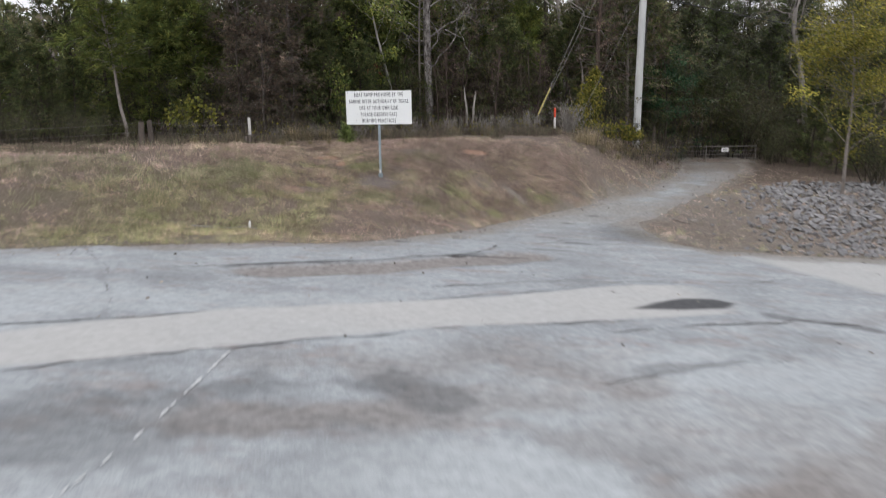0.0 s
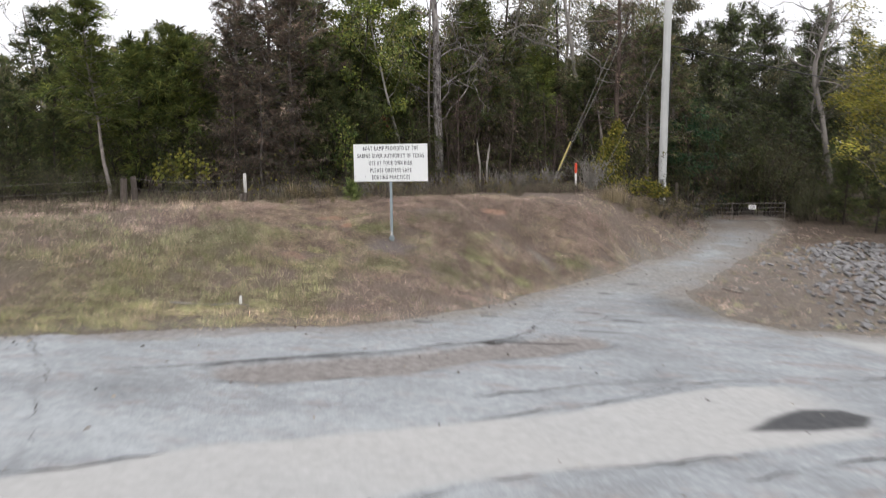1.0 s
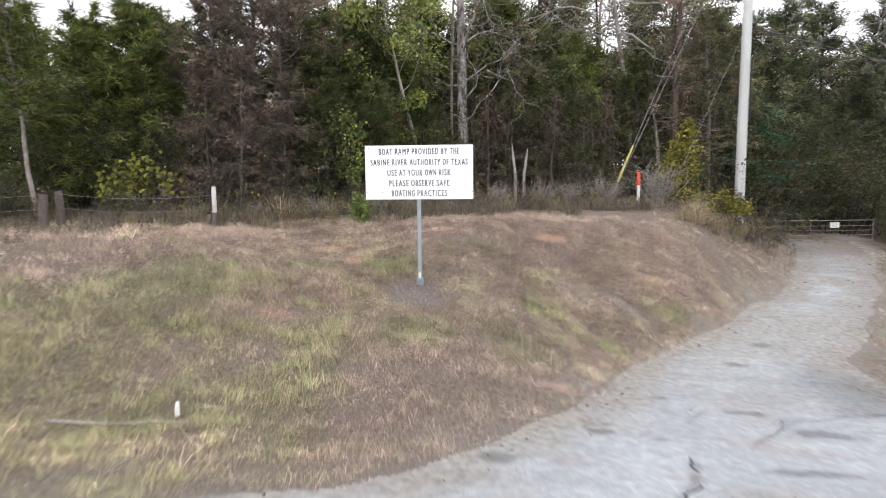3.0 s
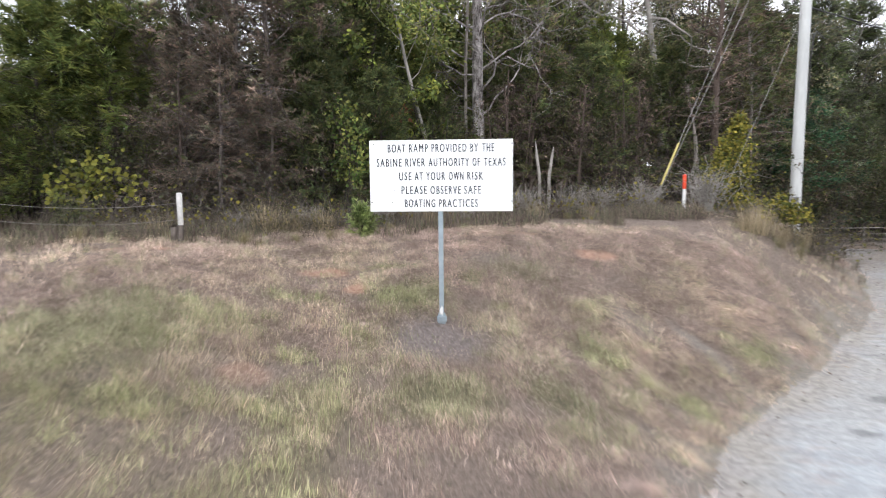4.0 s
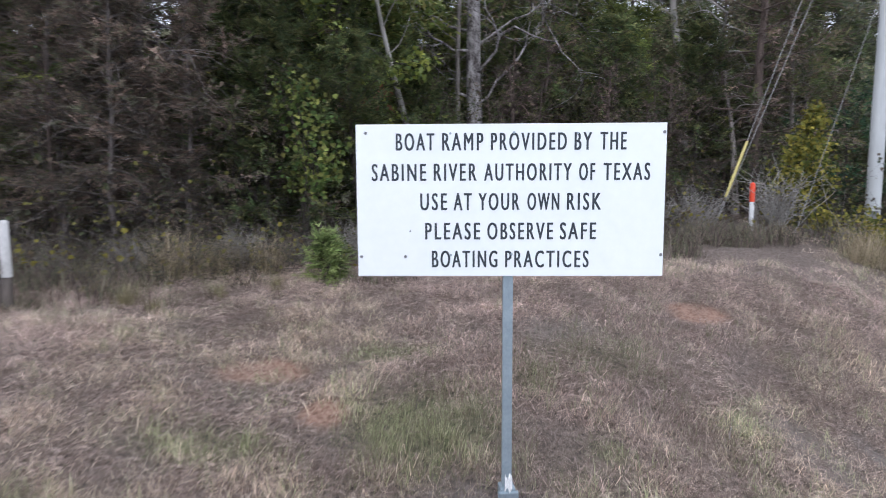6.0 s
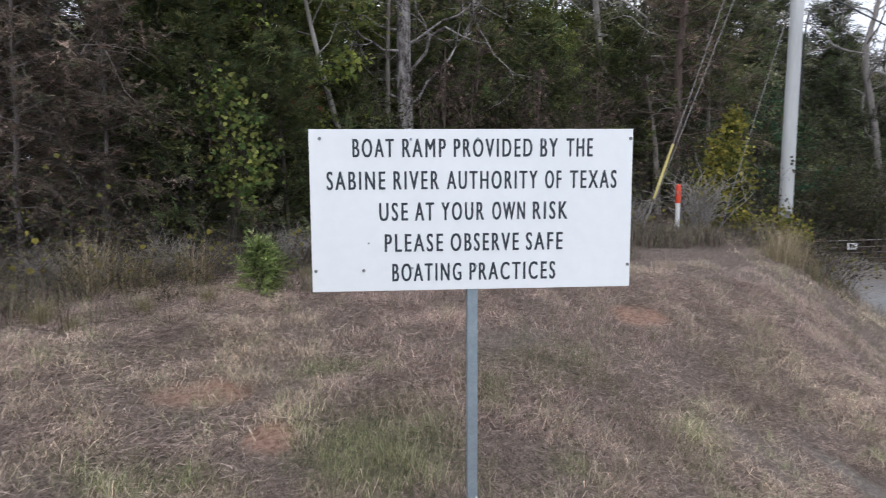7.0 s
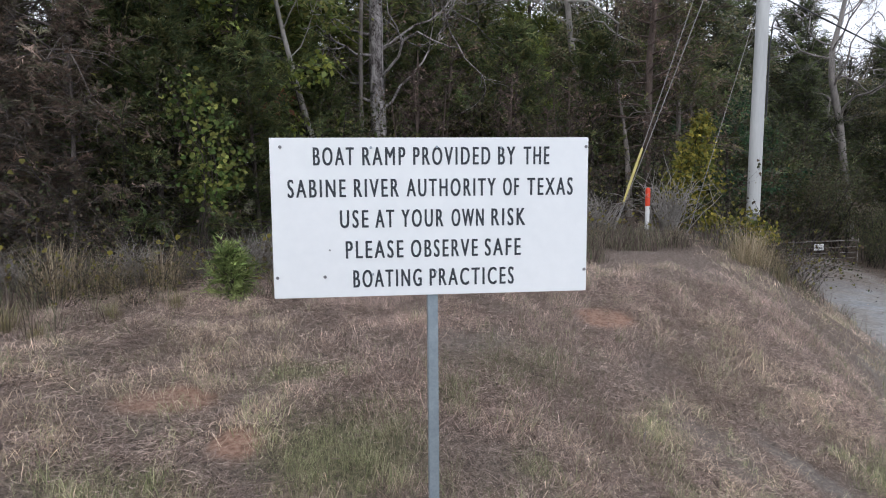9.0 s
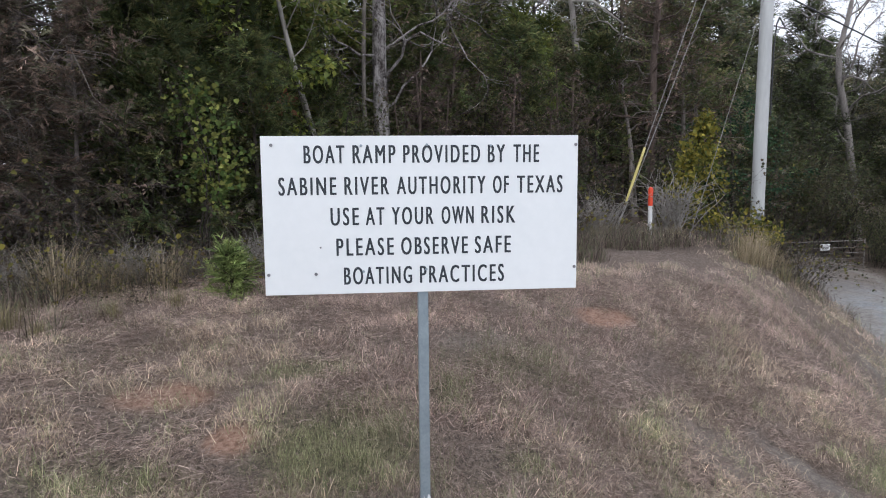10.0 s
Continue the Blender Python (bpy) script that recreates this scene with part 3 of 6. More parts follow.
def sheet(name, keep, material, label, category):
    q = QUADS[keep]
    used, inv = np.unique(q, return_inverse=True)
    me = np_mesh(name, VERTS[used], quads=inv.reshape(-1, 4), smooth=True, extra=[("cover", cover[used]), ("wear", wear[used]), ("bleach", np.c_[bleach, mulch, mulch][used])])
    return tagged(part(name, me, material), label, category, kind="structure")


sheet("ground", ~face_road, SOIL, "grassy bank of dry mown grass, red dirt and leaf litter", "ground")
sheet("road", face_road, ROAD, "cracked bleached asphalt road with a gravel side track", "road")


# worn white paint on the road
road = bpy.data.objects["road"]
PAINT = plain("worn_paint", (0.40, 0.41, 0.41), (0.60, 0.61, 0.61), 30, 0.8, 0, 0.2)
rp = random.Random(3)
for k in range(22):
    f = k / 21
    x, y = -1.38 - 0.02 * f - 0.09 * f ** 4, 4.15 - 1.85 * f
    if k in (5, 9, 12, 13, 15, 16, 18):
        continue
    bm = bmesh.new()
    ring = []
    thick = 0.5 + 0.8 * rp.random()
    for a in range(9):
        u, w = math.cos(a * 0.698) * thick * (0.004 + 0.008 * rp.random()), math.sin(a * 0.698) * (0.025 + 0.045 * rp.random())
        ring.append(bm.verts.new((x + u, y + w, gz(x + u, y + w) + 0.005)))
    bm.faces.new(ring)
    part("paint_mark", bm, PAINT, road, "worn white paint mark")

# open cracks in the asphalt, each a jagged dark gap
GAP = plain("crack_dirt", (0.018, 0.017, 0.016), (0.07, 0.065, 0.06), 30, 0.95, 0, 0.2)


def road_z(x, y):
    """Height of the road's mesh at points of the plan."""
    i, j = np.clip(np.searchsorted(gy, y) - 1, 0, len(gy) - 2), np.clip(np.searchsorted(gx, x) - 1, 0, len(gx) - 2)
    u, v = (x - gx[j]) / (gx[j + 1] - gx[j]), (y - gy[i]) / (gy[i + 1] - gy[i])
    zz = Z.reshape(GX.shape)
    return zz[i, j] * (1 - u) * (1 - v) + zz[i, j + 1] * u * (1 - v) + zz[i + 1, j] * (1 - u) * v + zz[i + 1, j + 1] * u * v


for wide, deep, line in CRACKS:
    line = np.array(line, float)
    cum = np.r_[0, np.cumsum(np.linalg.norm(np.diff(line, axis=0), axis=1))]
    at = np.arange(0, cum[-1], 0.025)
    px, py = np.interp(at, cum, line[:, 0]), np.interp(at, cum, line[:, 1])
    tx, ty = np.gradient(px), np.gradient(py)
    nrm = np.hypot(tx, ty)
    ox, oy = -ty / nrm, tx / nrm
    off = 0.16 * (N2.fbm(px, py, 0.5, 3) - 0.5) + 0.07 * (N3.fbm(px, py, 0.1, 2) - 0.5)
    px, py = px + ox * off, py + oy * off
    half = wide * deep * np.clip(2.6 * N1.fbm(px + 31, py, 0.35, 3) - 0.75, 0.0, 1.2) * np.clip(6 * np.minimum(at, cum[-1] - at), 0, 1)
    ax, ay, bx, by = px + ox * half, py + oy * half, px - ox * half * 0.7, py - oy * half * 0.7
    v = np.stack([np.c_[ax, ay, road_z(ax, ay) + 0.004], np.c_[bx, by, road_z(bx, by) + 0.004]], 1).reshape(-1, 3)
    k = np.arange(len(at) - 1)
    k = k[(half[:-1] > 0.0012) & (half[1:] > 0.0012)] * 2
    if len(k):
        part("crack", np_mesh("crack", v, quads=np.c_[k, k + 1, k + 3, k + 2]), GAP, road, "open crack in the asphalt")

# ---- grass ----
STRAW = np.array([(0.51, 0.415, 0.335), (0.43, 0.345, 0.28), (0.58, 0.485, 0.39), (0.27, 0.21, 0.175), (0.47, 0.39, 0.33), (0.36, 0.28, 0.23), (0.19, 0.148, 0.124)])
GREENS = np.array([(0.245, 0.262, 0.15), (0.315, 0.322, 0.195), (0.39, 0.375, 0.255), (0.185, 0.21, 0.115)])
RNG = np.random.RandomState(7)
cov_green = green.reshape(GX.shape)
cov_red = np.maximum(np.maximum(red, 0.95 * bare), 0.6 * litter).reshape(GX.shape)


def lookup(arr, x, y):
    j, i = np.clip(np.searchsorted(gx, x), 0, len(gx) - 1), np.clip(np.searchsorted(gy, y), 0, len(gy) - 1)
    return arr[i, j]


def blades(name, xs, ys, h, w, lean, colours, label, category="grass"):
    n = len(xs)
    z = ground_z(xs, ys) - 0.008
    a, b = RNG.rand(n) * 2 * math.pi, RNG.rand(n) * 2 * math.pi
    side = np.c_[np.cos(b), np.sin(b), np.zeros(n)] * (w / 2)[:, None]
    out = np.c_[np.cos(a), np.sin(a), np.zeros(n)]
    p0 = np.c_[xs, ys, z]
    up = np.array([0, 0, 1.0])
    mid = p0 + (out * np.sin(lean * 0.45)[:, None] + up * np.cos(lean * 0.45)[:, None]) * (h * 0.55)[:, None]
    tip = mid + (out * np.sin(lean * 1.45)[:, None] + up * np.cos(lean * 1.45)[:, None]) * (h * 0.45)[:, None]
    bent = h > 0.1
    v1 = np.stack([p0 + side, p0 - side, tip], 1)[~bent].reshape(-1, 3)
    v2 = np.stack([p0 + side, p0 - side, mid + side * 0.8, mid - side * 0.8, tip], 1)[bent].reshape(-1, 3)
    k = len(v1) + np.arange(int(bent.sum()))[:, None] * 5
    tris = np.concatenate([np.arange(len(v1)).reshape(-1, 3), k + np.array([[2, 3, 4]])])
    col = np.concatenate([np.repeat(colours[~bent], 3, 0), np.repeat(colours[bent], 5, 0)])
    me = np_mesh(name, np.concatenate([v1, v2]), tris=tris, quads=k + np.array([[0, 1, 3, 2]]), tint=col)
    return tagged(part(name, me, BLADE), label, category, kind="stuff")


def turf(n, x0, x1, y0, y1, per=14, brink=False):
    """Tufts of blades: each tuft has its own height, hue and lie."""
    m = n // per
    tx, ty = RNG.uniform(x0, x1, m), RNG.uniform(y0, y1, m)
    g = lookup(cov_green, tx, ty)
    d = (-line_dist(tx, ty, BRINK) if brink else line_dist(tx, ty, EDGE)) + 0.29 * (N1.fbm(tx, ty, 0.7, 3) - 0.5)
    clot = sstep(0.3, 0.66, N3.fbm(tx, ty, 0.16, 2))
    ok = (d > 0.02) & (RNG.rand(m) > 1.1 * lookup(cov_red, tx, ty)) & (RNG.rand(m) < 0.15 + 1.1 * clot + 0.7 * g) & (RNG.rand(m) < 0.55 + sstep(0, 0.6, d))
    tx, ty, g, d, clot = tx[ok], ty[ok], g[ok], d[ok], clot[ok]
    m = len(tx)
    tg, tint, grow = RNG.rand(m) < 0.85 * g + 0.06 + 0.04 * (1 - sstep(2.2, 4.2, d)), RNG.randint(0, len(STRAW), m), RNG.uniform(0.5, 1.4, m) * (0.7 + 0.6 * clot)
    k = np.repeat(np.arange(m), per)
    n = len(k)
    spread = np.where(tg, 0.028, 0.05)[k]
    xs, ys = tx[k] + RNG.normal(0, 1, n) * spread, ty[k] + RNG.normal(0, 1, n) * spread
    isg = tg[k] & (RNG.rand(n) < 0.85)
    own = np.where(RNG.rand(n) < 0.6, tint[k], RNG.randint(0, len(STRAW), n))
    col = np.where(isg[:, None], GREENS[RNG.randint(0, len(GREENS), n)], STRAW[own])
    col = col * (0.62 + 1.05 * N2.fbm(xs, ys, 0.5, 4))[:, None] * (np.exp(RNG.normal(0, 0.16, m)) * (0.7 + 0.6 * N3.fbm(tx + 3, ty, 0.2, 2)) * (1 + 0.12 * (1 - sstep(0.2, 1.6, d))))[k][:, None]
    hue = sstep(0.35, 0.65, N1.fbm(xs + 5, ys, 1.3, 3))[:, None]
    col = col * (np.array([0.96, 0.90, 0.95]) * (1 - hue) + np.array([1.03, 1.02, 0.94]) * hue)
    col = col * (np.where(isg, 1.1, 1.2)[:, None] * (1 + (np.array([1.02, 1.0, 0.95]) - 1) * ((1 - sstep(2.2, 4.2, d)) * (1 - sstep(-2.0, 0.3, tx)))[k][:, None]))
    h = np.where(isg, RNG.uniform(0.035, 0.10, n), 0.02 + 0.075 * RNG.rand(n) ** 1.4) * grow[k]
    lean = np.where(isg, RNG.uniform(0.15, 1.15, n), RNG.uniform(0.8, 1.75, n))
    return xs, ys, h, RNG.uniform(0.0012, 0.003, n), lean, col


def thatch(name, n, x0, x1, y0, y1, long, wide, label):
    """Dead strands that lie on the ground, matted every way, in swirls."""
    xs, ys = RNG.uniform(x0, x1, n), RNG.uniform(y0, y1, n)
    d = line_dist(xs, ys, EDGE)
    ok = (d > 0.05) & (RNG.rand(n) > 1.2 * lookup(cov_red, xs, ys)) & (RNG.rand(n) > 0.9 * lookup(cov_green, xs, ys)) & (RNG.rand(n) < 0.35 + sstep(0.3, 0.6, N1.fbm(xs, ys, 0.3, 2)))
    xs, ys = xs[ok], ys[ok]
    n = len(xs)
    a = 5 * N2.fbm(xs, ys, 0.5, 2) * math.pi + RNG.normal(0, 0.8, n)
    e, turn = RNG.normal(0.1, 0.16, n), RNG.normal(0, 0.5, n)
    L, W = (long * RNG.uniform(0.4, 1.3, n))[:, None], wide * RNG.uniform(0.6, 1.4, n)
    d0, d1 = np.c_[np.cos(a) * np.cos(e), np.sin(a) * np.cos(e), np.sin(e)], np.c_[np.cos(a + turn), np.sin(a + turn), np.sin(e) - 0.35]
    side = np.c_[-np.sin(a), np.cos(a), RNG.normal(0, 0.5, n)] * (W / 2)[:, None]
    p0 = np.c_[xs, ys, ground_z(xs, ys) + RNG.uniform(0.004, 0.04, n)]
    p1 = p0 + d0 * L * 0.5
    p2 = p1 + d1 * L * 0.5
    v = np.stack([p0 + side, p0 - side, p1 - side, p1 + side, p2], 1).reshape(-1, 3)
    k = np.arange(n)[:, None] * 5
    col = STRAW[RNG.randint(0, len(STRAW), n)] * (0.37 + 1.1 * N2.fbm(xs, ys, 0.5, 4) * RNG.uniform(0.5, 1.3, n))[:, None] * np.array([0.98, 0.93, 0.94])
    me = np_mesh(name, v, tris=k + np.array([[3, 2, 4]]), quads=k + np.array([[0, 1, 2, 3]]), tint=np.repeat(col, 5, 0))
    return tagged(part(name, me, BLADE), label, "grass", kind="stuff")


a = turf(300000, -5.2, 1.2, 7.0, 10.9)
blades("grass", a[0], a[1], a[2] * 0.85, a[3] * 1.15, a[4], a[5], "dry straw verge grass beside the road")
blades("grass", *turf(820000, -4.2, 3.2, 10.8, 16.4), "short mown grass, straw brown with green patches")
thatch("dead_grass", 250000, -4.4, 3.0, 11.8, 16.0, 0.075, 0.0019, "matted dead grass lying on the bank")
a = turf(50000, -10, 1.0, 5.5, 11.5)
blades("grass", a[0], a[1], a[2] * 1.25, a[3] * 1.5, a[4], a[5], "dry verge grass with a green fringe along the road")
a = turf(110000, 2.8, 6.8, 13.6, 20.2)
blades("grass", a[0], a[1], a[2] * 1.1, a[3] * 1.6, a[4], a[5], "short straw grass on the bank beside the track")
a = turf(170000, -10, -4.0, 10, 15.6)
blades("grass", a[0], a[1], a[2] * 1.2, a[3] * 1.7, a[4], a[5], "olive and straw verge grass")

a = turf(150000, 3.6, 10.5, 10.1, 21, brink=True)
blades("grass", a[0], a[1], a[2] * 0.9, a[3] * 2.2, a[4], a[5] * 0.95, "flattened dead grass and litter round the rocks")


def tall(n, x0, x1, y0, y1, hmin, hmax, cond=None):
    xs, ys = RNG.uniform(x0, x1, n), RNG.uniform(y0, y1, n)
    keep = RNG.rand(n) < sstep(0.42, 0.62, N1.fbm(xs, ys, 0.45, 3))
    if cond is not None:
        keep &= cond(xs, ys)
    xs, ys = xs[keep], ys[keep]
    n = len(xs)
    isg = RNG.rand(n) < 0.3
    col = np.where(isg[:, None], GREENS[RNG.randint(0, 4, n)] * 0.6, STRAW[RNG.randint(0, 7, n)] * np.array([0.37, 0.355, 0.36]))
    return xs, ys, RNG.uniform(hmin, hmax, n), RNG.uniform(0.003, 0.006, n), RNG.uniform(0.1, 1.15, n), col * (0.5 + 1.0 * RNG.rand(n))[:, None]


def weed_front(x, y):
    return y > 14.6 - 0.35 * sstep(-3.7, -3.3, x) + 1.0 * sstep(-3.4, -1.8, x) + 1.3 * sstep(-1.8, 1.2, x) + 0.8 * sstep(1.2, 2.6, x) + 0.9 * (N3.fbm(x, y, 1.2, 2) - 0.5)


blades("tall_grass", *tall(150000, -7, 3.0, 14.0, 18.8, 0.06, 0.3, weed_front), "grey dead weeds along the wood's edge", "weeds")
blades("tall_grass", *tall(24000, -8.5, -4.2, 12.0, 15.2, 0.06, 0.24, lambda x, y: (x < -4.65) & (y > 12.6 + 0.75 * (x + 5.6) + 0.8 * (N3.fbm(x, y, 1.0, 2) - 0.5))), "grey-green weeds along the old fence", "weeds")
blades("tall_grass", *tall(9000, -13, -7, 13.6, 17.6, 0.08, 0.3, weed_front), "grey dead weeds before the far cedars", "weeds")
blades("tall_grass", *tall(22000, 3.4, 9.0, 16.8, 24, 0.06, 0.36, lambda x, y: (line_dist(x, y, EDGE) > 0.05) & (line_dist(x, y, EDGE) < 2.4)), "tall straw grass on the bank beside the track", "weeds")
blades("tall_grass", *tall(26000, 3.6, 14, 10.2, 24, 0.02, 0.13, lambda x, y: -line_dist(x, y, BRINK) > 0.05), "sparse dead weeds and litter round the rocks", "weeds")

# ---- trees and bushes ----
def unit(v):
    v = np.asarray(v, float)
    return v / (np.linalg.norm(v, axis=-1, keepdims=True) + 1e-9)


def wander(r, start, way, length, n, wobble, lift=0.0):
    """A crooked line from start, bending at each step; lift turns it up or, below 0, down."""
    pts, p, d = [np.array(start, float)], np.array(start, float), unit(way)
    for _ in range(n):
        d = unit(d + r.normal(0, wobble, 3) + np.array([0, 0, lift]))
        p = p + d * length / n
        pts.append(p)
    return np.array(pts)


def leaf_mesh(name, pos, way, length, width, colours, r):
    n = len(pos)
    way = unit(way)
    side = unit(np.cross(way, unit(r.normal(0, 0.5, (n, 3)) + np.array([0, 0, 0.8]))))
    L, W = np.asarray(length)[:, None], np.asarray(width)[:, None]
    mid = pos + way * L * 0.45
    v = np.stack([pos, mid - side * W / 2, pos + way * L, mid + side * W / 2], 1).reshape(-1, 3)
    return np_mesh(name, v, quads=np.arange(4 * n).reshape(-1, 4), tint=np.repeat(colours, 4, 0))


def round_leaves(name, pos, length, colours, r):
    """Broad heart-shaped leaves, folded a little along the middle, hanging over."""
    n = len(pos)
    way = unit(r.normal(0, 0.6, (n, 3)) + np.array([0, -0.3, -0.7]))
    side = unit(np.cross(way, unit(r.normal(0, 0.5, (n, 3)) + np.array([0, -0.8, 0.6]))))
    out = np.cross(side, way)
    L = np.asarray(length)[:, None]
    rim = [(0.0, 0.0, 0.0), (-0.42, 0.12, 0.1), (-0.48, 0.5, 0.12), (0.0, 1.0, -0.08), (0.48, 0.5, 0.12), (0.42, 0.12, 0.1)]
    v = np.stack([pos + (side * u + way * w + out * z) * L for u, w, z in rim], 1).reshape(-1, 3)
    k = np.arange(n)[:, None] * 6
    q = np.concatenate([k + np.array([[0, 1, 2, 3]]), k + np.array([[0, 3, 4, 5]])])
    return np_mesh(name, v, quads=q, tint=np.repeat(colours, 6, 0))


def plumes(name, pos, way, length, colours, r, k=15, droop=0.28, thin=0.15, open_up=0.75):
    """Feathery sprays: each a bent axis with fine leaflets fanned to both sides of it."""
    n = len(pos)
    a = unit(way)[:, None]
    down = np.array([0, 0, -1.0])
    b = unit(np.cross(unit(way), np.array([0, 0, 1.0]) + r.normal(0, 0.4, (n, 3))))[:, None]
    f, hand, ang = r.uniform(0.0, 1.0, (n, k)), np.where(r.rand(n, k) < 0.5, -1, 1), r.uniform(0.2, open_up + 0.25, (n, k))
    L = np.asarray(length)[:, None]
    root = pos[:, None] + a * (f * L)[..., None] + down * (droop * L * f * f)[..., None]
    d = a * np.cos(ang)[..., None] + b * (hand * np.sin(ang))[..., None] + r.normal(0, 0.2, (n, k, 3)) + down * (droop * f)[..., None]
    d = unit(d)
    l = L * (0.46 - 0.24 * f) * r.uniform(0.7, 1.25, (n, k))
    side = unit(np.cross(d, r.normal(0, 0.6, (n, k, 3)) + np.array([0, 0, 0.6]))) * (l * thin / 2)[..., None]
    v = np.stack([root - side, root + side, root + d * l[..., None]], 2).reshape(-1, 3)
    # leaflet colour goes from darker at the spray's root to lighter at its tip
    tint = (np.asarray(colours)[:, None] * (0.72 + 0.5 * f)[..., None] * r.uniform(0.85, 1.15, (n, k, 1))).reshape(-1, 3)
    return np_mesh(name, v, tris=np.arange(3 * n * k).reshape(-1, 3), tint=np.repeat(tint, 3, 0))


def shades(r, n, palette):
    p = np.array(palette)
    return p[r.randint(0, len(p), n)] * r.uniform(0.75, 1.25, (n, 1))


CEDAR = [(0.119, 0.156, 0.062), (0.163, 0.188, 0.073), (0.088, 0.122, 0.056), (0.213, 0.210, 0.085)]
CEDAR_LIT = [(0.127, 0.154, 0.044), (0.176, 0.189, 0.051), (0.094, 0.127, 0.041)]
RUSSET = [(0.219, 0.156, 0.120), (0.163, 0.125, 0.098), (0.256, 0.190, 0.150), (0.156, 0.138, 0.100), (0.138, 0.138, 0.088)]
OAK = [(0.180, 0.218, 0.072), (0.132, 0.180, 0.060), (0.240, 0.258, 0.084), (0.300, 0.282, 0.094)]
DARK_OAK = [(0.122, 0.147, 0.070), (0.163, 0.177, 0.083), (0.098, 0.121, 0.062), (0.206, 0.194, 0.103)]
LIME = [(0.22, 0.26, 0.055), (0.28, 0.30, 0.065), (0.165, 0.205, 0.05)]
GOLD = [(0.279, 0.248, 0.052), (0.206, 0.201, 0.046), (0.330, 0.284, 0.065), (0.150, 0.165, 0.041)]
BROWNED = [(0.180, 0.154, 0.098), (0.144, 0.130, 0.080), (0.210, 0.188, 0.110)]
GREYLEAF = [(0.18, 0.17, 0.14), (0.14, 0.14, 0.11), (0.105, 0.115, 0.083)]


def cedar(at, height, spread, palette, label, seed, sprays=3000, bark=None, lean=(0, 0), low=0.12, size=1.0, twigs=3, name="cedar_tree", stem_pts=None, dead=0.0, girth=1.0):
    """A juniper or pine: straight stem, side limbs that fork, feathery sprays along the forks."""
    r = np.random.RandomState(seed)
    ob = thing(name, at, label, "tree", "trees of the wood")
    tb = Tubes()
    stem = wander(r, (0, 0, -0.15), (lean[0], lean[1], 1), height * 0.96, 12, 0.035, 0.05) if stem_pts is None else np.array(stem_pts, float)
    rad = girth * (0.011 * height * np.linspace(1, 0.12, len(stem)) + 0.01)
    tb.add(stem, rad, 8)
    pos, way, lit = [], [], []
    limbs = int(30 + height * 6)
    for i in range(limbs):
        f = low + (1 - low) * (i + r.rand()) / limbs
        k = f * (len(stem) - 1)
        b = stem[int(k)] + (stem[min(int(k) + 1, len(stem) - 1)] - stem[int(k)]) * (k - int(k))
        a = i * 2.4 + r.uniform(-0.5, 0.5)
        reach = spread * (1 - 0.8 * max(0, f - 0.25) / 0.75) * r.uniform(0.5, 1.2) * (0.7 + 0.3 * min(1, f / 0.25))
        d = np.array([math.cos(a), math.sin(a), r.uniform(-0.1, 0.35) + 0.75 * max(0, f - 0.35)])
        pts = wander(r, b, d, reach, 6, 0.14, 0.0 if f < 0.4 else 0.05)
        tb.add(pts, np.linspace(0.0022 * height + 0.003, 0.0025, len(pts)), 4)
        glow = math.exp(r.normal(0, 0.25))
        lines = [pts[2:]]
        for m in range(5):
            o = r.randint(1, len(pts) - 1)
            e = unit(pts[o + 1] - pts[o])
            fork = wander(r, pts[o], e * 0.8 + np.array([-e[1], e[0], 0]) * (1 if m % 2 else -1) * r.uniform(0.5, 1.1) + np.array([0, 0, r.uniform(-0.1, 0.3)]), reach * r.uniform(0.28, 0.5), 4, 0.16, -0.02)
            tb.add(fork, np.linspace(0.0045, 0.002, 5), 4)
            lines.append(fork)
        for e in lines:
            if r.rand() < dead:
                continue
            m = max(2, int(sprays / limbs / 6 * r.uniform(0.5, 1.5)))
            c = r.uniform(0.15, 1.0, m) * (len(e) - 1)
            j = np.clip(c.astype(int), 0, len(e) - 2)
            pos.append(e[j] + (e[j + 1] - e[j]) * (c - j)[:, None] + r.normal(0, 0.02 * size, (m, 3)))
            way.append(unit(e[j + 1] - e[j]) * 0.75 + r.normal(0, 0.38, (m, 3)) + np.array([0, 0, 0.12 - 0.25 * dead]))
            lit.append(np.full(m, glow * math.exp(r.normal(0, 0.28))))
        for m in range(twigs):
            o = pts[r.randint(1, len(pts))]
            tb.add(wander(r, o, d + r.normal(0, 0.8, 3), reach * 0.4, 3, 0.25, -0.05), np.linspace(0.0035, 0.0015, 4), 4)
    pos, way = np.concatenate(pos), np.concatenate(way)
    n = len(pos)
    part("trunk", tb.mesh("trunk"), bark or BARK_DARK, ob)
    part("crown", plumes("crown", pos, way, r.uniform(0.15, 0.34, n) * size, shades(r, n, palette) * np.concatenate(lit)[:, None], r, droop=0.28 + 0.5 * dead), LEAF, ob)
    return ob


